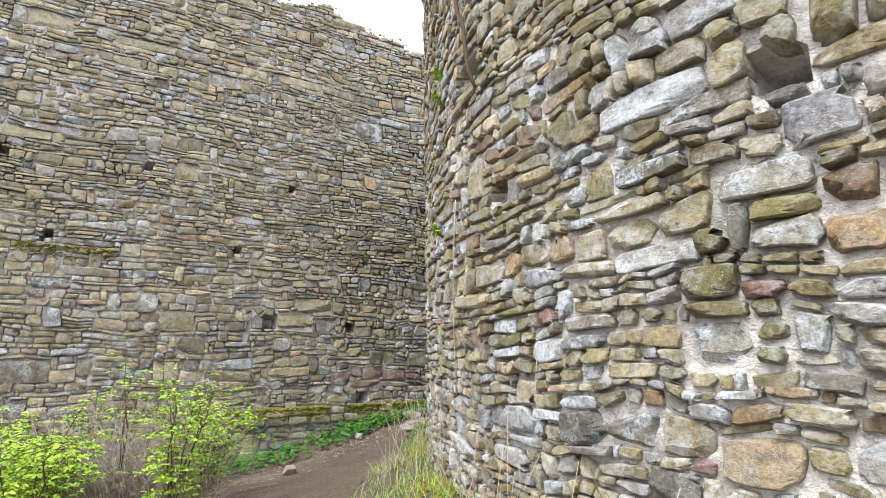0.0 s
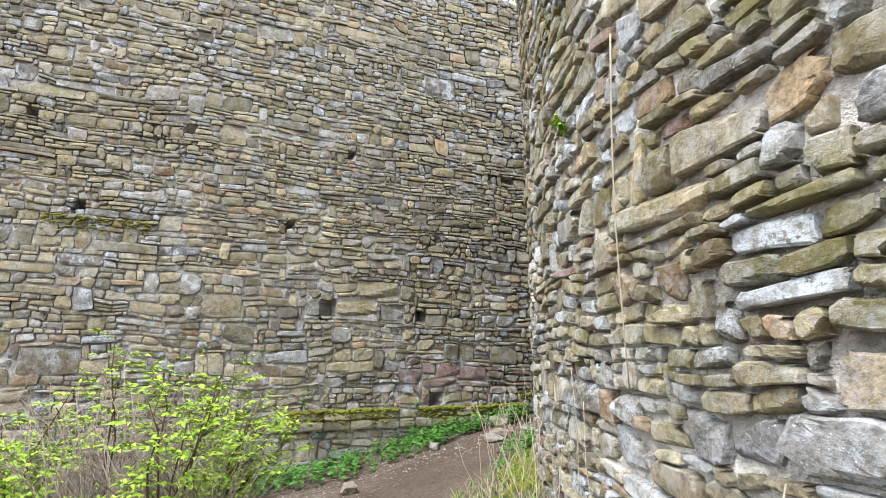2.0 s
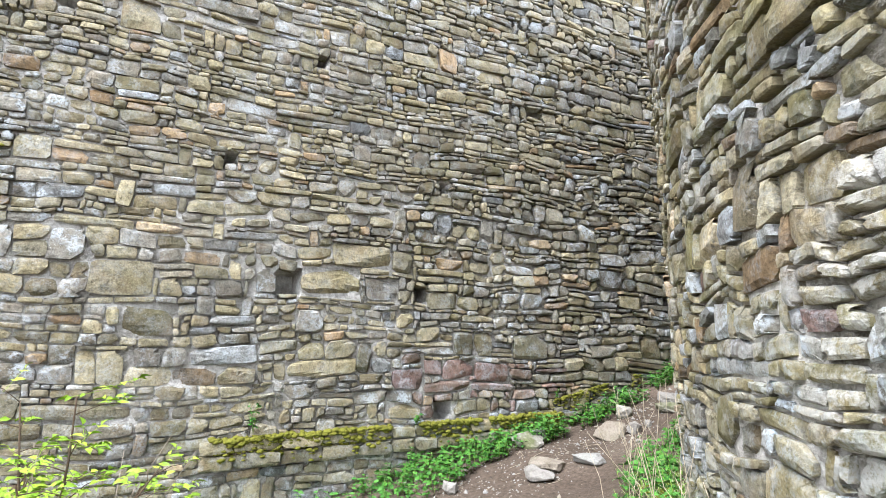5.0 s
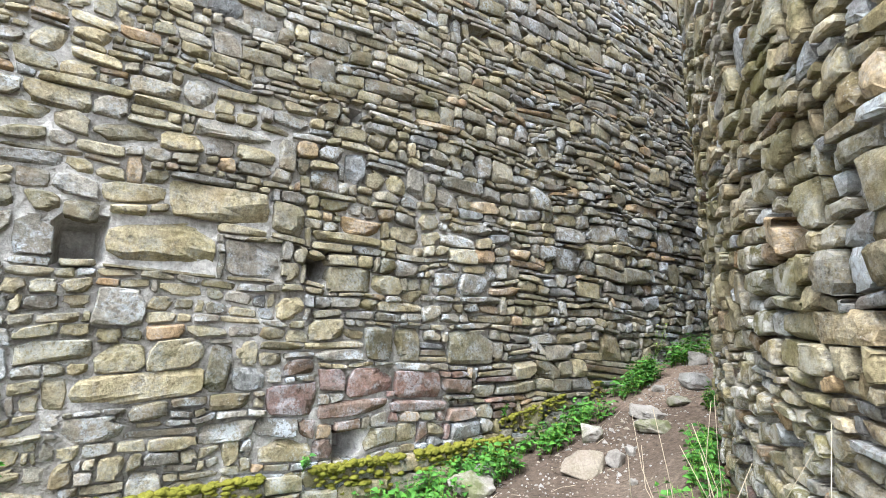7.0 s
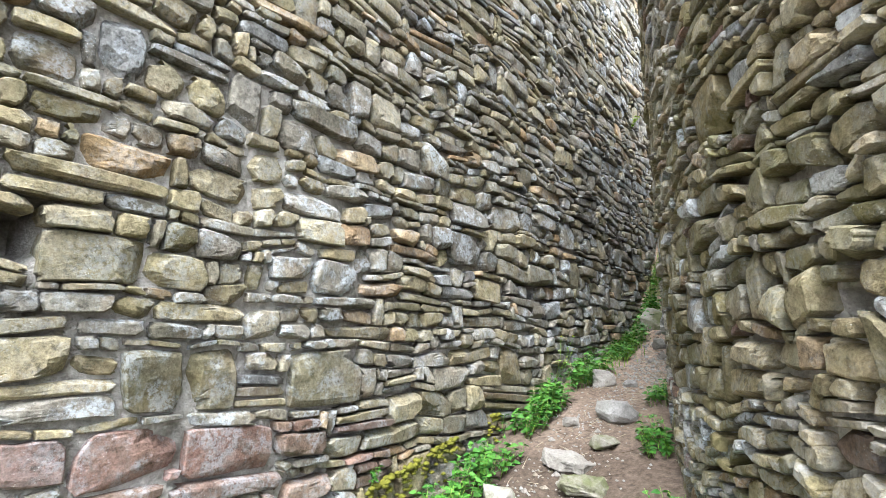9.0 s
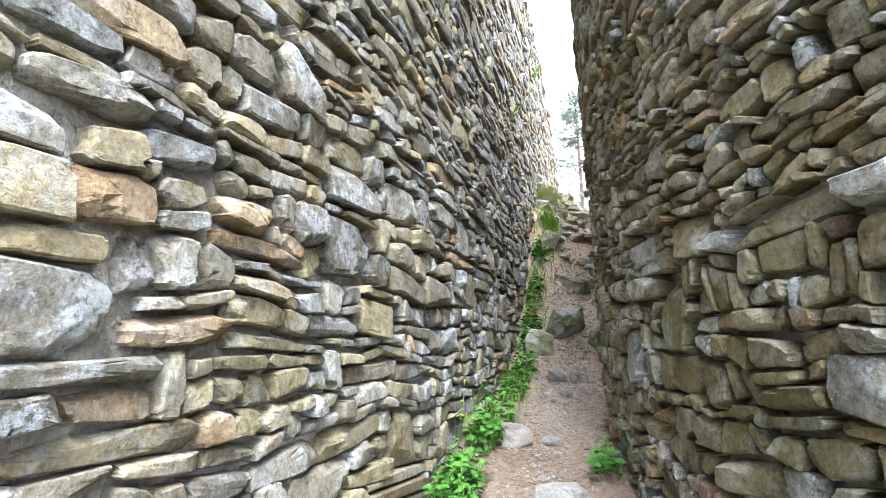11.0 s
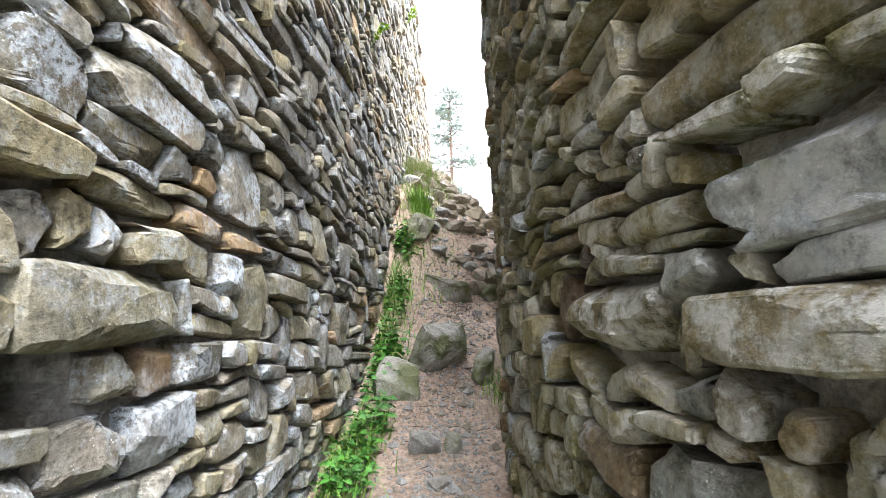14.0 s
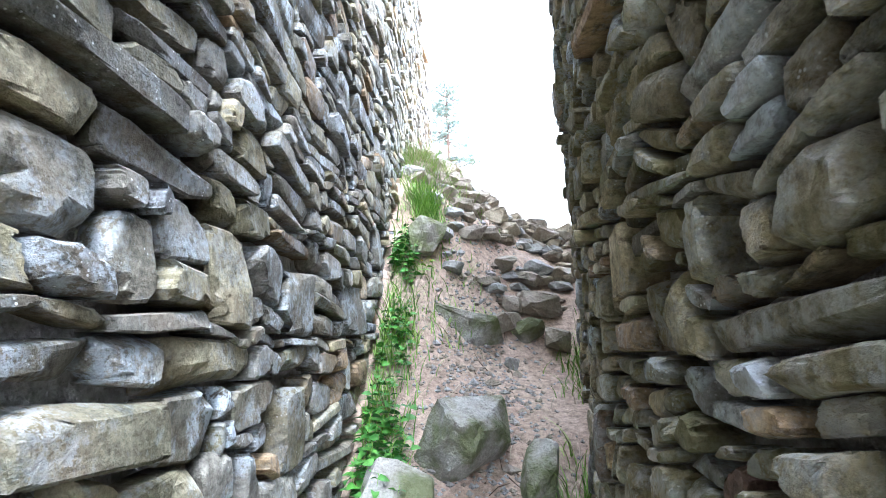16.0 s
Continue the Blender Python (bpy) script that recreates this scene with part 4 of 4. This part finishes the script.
def shrub(x, y, height, spread, seed, label, boughs=7, lean=(0, 0)):
    """A young leafy shrub: each bough is a part with its twigs, and the sprays of leaves of each bough are another."""
    rng = np.random.default_rng(seed)
    z = ground_z(x, y)
    root = empty("shrub", (x, y, z))
    for b in range(boughs):
        wood, green = Soup(), Soup()
        a = rng.uniform(0, 6.3)
        reach = spread * rng.uniform(0.2, 1.0)
        h = height * rng.uniform(0.55, 1.0)
        pts = []
        for k in range(7):
            f = k / 6
            pts.append(Vector((x + lean[0] * f + math.cos(a) * reach * f ** 1.3 + rng.normal() * 0.02, y + lean[1] * f + math.sin(a) * reach * f ** 1.3 + rng.normal() * 0.02,
                               z + h * (1.12 * f - 0.12 * f * f * (1 + reach)) - 0.02)))
        tube(wood, pts, 0.010, 0.003, 0, 6)
        for k in range(17):
            f = 0.22 + 0.78 * (k + rng.random()) / 17
            i = min(int(f * 6), 5)
            p = pts[i].lerp(pts[i + 1], min(f * 6 - i, 1.0))
            t = rng.uniform(0, 6.3)
            d = Vector((math.cos(t), math.sin(t), rng.uniform(-0.1, 0.7))).normalized()
            ln = rng.uniform(0.08, 0.24)
            q = p + d * ln
            tube(wood, [p, p.lerp(q, 0.5) + Vector((0, 0, 0.015)), q], 0.0028, 0.0013, 0, 4)
            for m in range(3):                 # a tuft of pinnate leaves at the twig's end
                t2 = rng.uniform(0, 6.3)
                w = Vector((d.x * 0.7 + math.cos(t2), d.y * 0.7 + math.sin(t2), rng.uniform(-0.1, 0.6))).normalized()
                o, far = p.lerp(q, rng.uniform(0.5, 1.0)), rng.uniform(0.07, 0.13)
                tip = o + w * far
                side = w.cross(Vector((0, 0, 1))).normalized()
                tube(green, [o, o.lerp(tip, 0.5), tip], 0.0012, 0.0008, 0, 3)
                leaf(green, rng, tip, w, rng.uniform(0.035, 0.06), rng.uniform(0.4, 0.55))
                for g in (0.45, 0.85):
                    for e in (-1, 1):
                        leaf(green, rng, o.lerp(tip, g), w * 0.6 + side * e, rng.uniform(0.03, 0.055), rng.uniform(0.4, 0.55))
        wood.make("bough", [brown_stem], root)
        green.make("foliage", [bush_leaf], root, "fresh yellow-green leaves")
    tagged(root, label, "shrub", "young shrubs by the wall")


shrub(4.95, -1.52, 1.42, 0.28, 91, "young shrub with yellow-green spring leaves", 5)
shrub(4.15, -1.90, 2.0, 0.14, 92, "tall thin shrub with tufts of yellow-green leaves", 2)
shrub(3.10, -1.32, 1.65, 0.42, 93, "spreading shrub with bright spring leaves near the wall", 11)
shrub(3.90, -1.40, 1.12, 0.32, 94, "low shrub leafing out among dead stems", 9, (0.05, 0.42))
shrub(4.60, -2.50, 1.35, 0.60, 95, "broad low shrub with bright green leaves", 15)
shrub(3.60, -2.70, 1.60, 0.60, 96, "shrub with pale spring leaves among dead canes", 11)
shrub(5.30, -2.45, 1.15, 0.50, 97, "low shrub with bright green leaves", 11)

def moss_cushion(name, y0, y1, zf, count, seed, label, r=(0.012, 0.034), deep=0.07):
    rng = np.random.default_rng(seed)
    soup = Soup()
    for k in range(count):
        y = rng.uniform(y0, y1)
        if fnoise(y * 1.9, 7.7, seed) < -0.35:
            continue
        rr = rng.uniform(*r)
        drop = abs(rng.normal()) * 0.10 * (rng.random() < 0.5)
        c = np.array((deep * rng.uniform(0.1, 1.15), y, zf(y) + rng.normal() * 0.010 - drop + 0.015 * fnoise(y * 4, 1.1)))
        verts, n = [c + (0, 0, rr * 0.75)], 7
        for f, zz in ((0.75, 0.5), (1.0, -0.1), (0.7, -0.6)):
            for i in range(n):
                a = 2 * math.pi * i / n
                q = rng.uniform(0.75, 1.2)
                verts.append(c + (math.cos(a) * rr * f * q, math.sin(a) * rr * f * q * 1.3, zz * rr * 0.75))
        faces = [(0, 1 + i, 1 + (i + 1) % n) for i in range(n)]
        for t in range(2):
            faces += [(1 + t * n + i, 1 + (t + 1) * n + i, 1 + (t + 1) * n + (i + 1) % n, 1 + t * n + (i + 1) % n) for i in range(n)]
        faces.append([1 + 2 * n + i for i in range(n)][::-1])
        soup.put(verts, faces, 0, True)
    ob = soup.make(name, [moss_mat])
    tagged(ob, label, "moss", kind="stuff")


moss_cushion("moss", -0.6, 3.5, lambda y: 0.66 + 0.018 * y, 1500, 3, "yellow-green moss along the ledge at the wall foot")
def bank_moss():
    rng = np.random.default_rng(44)
    soup = Soup()
    for k in range(900):
        s = rng.choice([1.9, 3.6, 5.3, 4.6]) + rng.normal() * 0.3
        p = tower_point(np.array(s), np.array(0.6), np.array(0.03 + abs(rng.normal()) * 0.13))
        x, y = float(p[0]), float(p[1])
        c, rr, n = np.array((x, y, ground_z(x, y))), rng.uniform(0.012, 0.035), 6
        verts = [c + (0, 0, rr * 0.8)]
        for f, zz in ((0.75, 0.5), (1.0, -0.3)):
            verts += [c + (math.cos(2 * math.pi * i / n) * rr * f * rng.uniform(0.8, 1.2), math.sin(2 * math.pi * i / n) * rr * f, zz * rr) for i in range(n)]
        faces = [(0, 1 + i, 1 + (i + 1) % n) for i in range(n)] + [(1 + i, 1 + n + i, 1 + n + (i + 1) % n, 1 + (i + 1) % n) for i in range(n)] + [[1 + n + i for i in range(n)][::-1]]
        soup.put(verts, faces, 0, True)
    ob = soup.make("moss", [moss_mat])
    tagged(ob, "yellow moss on the bank at the tower foot", "moss", kind="stuff")


bank_moss()
moss_cushion("moss", -4.0, -2.5, lambda y: 3.29, 160, 4, "dark green moss on a ledge high in the wall", (0.01, 0.025), 0.04)
moss_cushion("moss", 3.4, 4.9, lambda y: 0.92 + 0.2 * (y - 3.6), 260, 5, "patchy moss low on the wall", (0.01, 0.025), 0.035)


def ledge():
    """A low projecting footing that carries the moss."""
    rng = np.random.default_rng(19)
    soup = Soup()
    y = -0.7
    while y < 3.6:
        w = rng.uniform(0.2, 0.45)
        for z0, z1 in ((0.66 + 0.018 * y - 0.12, 0.66 + 0.018 * y), (0.66 + 0.018 * y - 0.27, 0.66 + 0.018 * y - 0.13)):
            x, z, q, faces, smooth = stone(rng, (y, y + w, z0, z1), 0.055 + rng.uniform(0, 0.025), 0.006)
            soup.put(wall_point(x, z, q), faces, 0, smooth)
        y += w
    ob = soup.make("wall_footing", [tan_stone])
    tagged(ob, "projecting course of stones at the wall foot", "footing", kind="structure")


ledge()


def wall_top_weeds():
    rng = np.random.default_rng(29)
    soup = Soup()
    for k in range(900):
        y = rng.uniform(-1.0, 3.4)
        if fnoise(y * 1.3, 2.2, 8.8) < -0.15:
            continue
        x = rng.uniform(-0.5, 0.03)
        z = wall_top(y) - 0.04
        if rng.random() < 0.5:
            blades(soup, rng, x, y, z, rng.uniform(0.08, 0.25), rng.uniform(0.4, 1.0), int(rng.random() < 0.5), 0.006)
        else:
            leaf(soup, rng, (x, y, z + rng.uniform(0, 0.1)), (rng.normal(), rng.normal(), 0.4), rng.uniform(0.05, 0.1), 0.7, 0)
    ob = soup.make("wall_top_weeds", [grass_leaf, dry_stem])
    tagged(ob, "weeds and straw growing on the broken wall top", "weeds", kind="stuff")


wall_top_weeds()


def sprig(name, p, h, n, mat, seed, label, out=(1, 0), size=0.05, flower=False):
    rng = np.random.default_rng(seed)
    root = empty(name, p)
    wood, green = Soup(), Soup()
    for k in range(n):
        q = Vector(p) + Vector((out[0] * h * rng.uniform(0.1, 0.5) + rng.normal() * 0.02, out[1] * h * 0.3 + rng.normal() * 0.12 * h, h * rng.uniform(0.5, 1)))
        b = Vector(p) - Vector((out[0] * 0.03, out[1] * 0.03, 0.0))
        m = b.lerp(q, 0.5) + Vector((out[0] * 0.02, out[1] * 0.02, 0))
        tube(wood, [b, m, q], 0.0025, 0.0012, 0, 4)
        for j in range(9):
            f = rng.uniform(0.25, 1)
            leaf(green, rng, b.lerp(q, f), (rng.normal() + out[0], rng.normal() + out[1], rng.uniform(-.2, .6)), size * rng.uniform(0.7, 1.2), 0.6)
        if flower:
            petals = Soup()
            for j in range(5):
                leaf(petals, rng, q + Vector((0, 0, 0.003)), (rng.normal(), rng.normal(), rng.uniform(-.4, .6)), 0.010, 0.9)
            petals.make("flower", [yellow_petal], root, "small yellow flower")
    wood.make("stem", [grass_leaf], root)
    green.make("foliage", [mat], root)
    tagged(root, label, "plant")


sprig("wall_plant", (0.06, -0.22, 0.70), 0.32, 4, nettle_leaf, 1, "small green plant growing from the wall ledge")
sprig("wall_plant", (0.06, 1.50, 0.68), 0.22, 3, nettle_leaf, 2, "small leafy plant growing from the wall ledge")
sprig("wall_plant", (0.04, 3.44, 0.90), 0.14, 3, nettle_leaf, 3, "little fern sprouting low on the wall", size=0.035)
sprig("flowering_herb", (0.13, 9.75, 2.95), 0.42, 3, grass_leaf, 4, "thin herb with yellow flowers by the wall", flower=True)
sprig("flowering_herb", (0.10, 5.85, 1.40), 0.45, 3, grass_leaf, 5, "thin herb with tiny yellow flowers by the wall", size=0.03, flower=True)
for k, (s, z) in enumerate(((1.75, 3.95), (1.8, 3.75), (1.95, 2.6))):
    p = tower_point(np.array(s), np.array(z), np.array(0.02))
    sprig("tower_plant", tuple(float(c) for c in p), 0.2, 4, bush_leaf, 10 + k, "yellow-green sprig rooted in the tower wall", (-0.6, -0.8), 0.045)
sprig("wall_plant", (0.03, 8.7, 4.9), 0.2, 3, bush_leaf, 14, "small bright plant in a high wall joint")
sprig("wall_plant", (0.03, 11.0, 6.6), 0.3, 4, bush_leaf, 15, "bright tuft in a high wall joint")


def climbing_stem():
    soup = Soup()
    pts = []
    for k in range(9):
        f = k / 8
        p = tower_point(np.array(1.25 - 0.45 * f + 0.03 * math.sin(k * 2.1)), np.array(4.9 - 1.5 * f), np.array(0.11))
        pts.append(tuple(float(c) for c in p))
    tube(soup, pts, 0.022, 0.012, 0, 7)
    ob = soup.make("dead_ivy_stem", [brown_stem])
    tagged(ob, "dead brown ivy stem clinging to the tower", "ivy stem")


climbing_stem()


def hanging_straw():
    for s0, z0, z1, drift in ((1.27, 2.75, 1.35, 0.05), (0.25, 1.6, 1.0, -0.1)):
        soup = Soup()
        pts = []
        for k in range(8):
            f = k / 7
            p = tower_point(np.array(s0 + drift * f * f), np.array(z0 + (z1 - z0) * f), np.array(0.07 + 0.03 * math.sin(3 * f)))
            pts.append(tuple(float(c) for c in p))
        tube(soup, pts, 0.0042 if s0 > 1 else 0.0018, 0.0028 if s0 > 1 else 0.0012, 0, 5)
        ob = soup.make("hanging_straw", [dry_stem])
        tagged(ob, "bleached straw hanging down the tower wall", "straw")


hanging_straw()


def pine(x, y, height, seed, label):
    """A far pine: tapered trunk, whorls of limbs and clumps of needles."""
    rng = np.random.default_rng(seed)
    z = ground_z(x, y) - 0.2
    root = empty("pine_tree", (x, y, z))
    trunk, crown = Soup(), Soup()
    tube(trunk, [(x, y, z), (x + 0.1, y, z + height * 0.5), (x, y + 0.1, z + height)], 0.22, 0.03, 0, 9)
    for k in range(95):
        f = rng.uniform(0.15, 0.98)
        a = rng.uniform(0, 6.3)
        ln = (1.02 - f) * height * 0.22 * rng.uniform(0.6, 1.1) + 0.5
        p = Vector((x, y, z + height * f))
        q = p + Vector((math.cos(a) * ln, math.sin(a) * ln, rng.uniform(-0.1, 0.35) * ln))
        tube(trunk, [p, p.lerp(q, 0.5) + Vector((0, 0, -0.05 * ln)), q], 0.035, 0.01, 0, 5)
        for j in range(int(4 + 4 * ln)):
            e = p.lerp(q, rng.uniform(0.3, 1.05)) + Vector(rng.normal(size=3)) * 0.2
            for n in range(6):
                leaf(crown, rng, e, (rng.normal(), rng.normal(), rng.uniform(-0.3, 0.7)), rng.uniform(0.2, 0.42), 0.25)
    trunk.make("trunk", [bark], root)
    crown.make("crown", [pine_leaf], root)
    tagged(root, label, "tree", "pines beyond the passage")


pine(-0.6, 36.0, 14.5, 301, "tall pine standing in glare beyond the passage")
pine(0.2, 46.0, 9.5, 302, "slender pine behind the rubble bank")


# ---- stones of the walls, laid last ----
wall_ob, wall_rng, wall_cells, wall_blocks = curtain_wall()
masonry(wall_rng, wall_cells, wall_blocks, wall_point, WALL_MATS, wall_ob, lambda y, z: 3.6 < y < 7.2 and 1.7 < z < 3.1, (-0.004, 0.032), 0.0065, 0.09, 3.3, pick_wall,
        lambda y, z: 0.75 if -0.6 < y < 9.0 and 0.6 < z < 3.6 else 0.0, lambda y: 0.45 + 0.55 * min(max((y - 2.0) / 3.0, 0), 1))
tower_ob, tower_rng, tower_cells, tower_blocks = tower()
masonry(tower_rng, tower_cells, tower_blocks, tower_point, TOWER_MATS, tower_ob, lambda s, z: 8.3 < s < 9.8 and 1.7 < z < 2.9, (-0.004, 0.034), 0.0065, 0.09, 9.1, pick_tower,
        lambda s, z: 0.9 if 5.5 < s < 11.6 and 1.0 < z < 3.7 else 0.7 if -1.6 < s < 3.4 and 0.9 < z < 3.2 else 0.0,
        lambda s: 0.6 + 0.5 * min(max((s - 4.0) / 3.0, 0), 1))
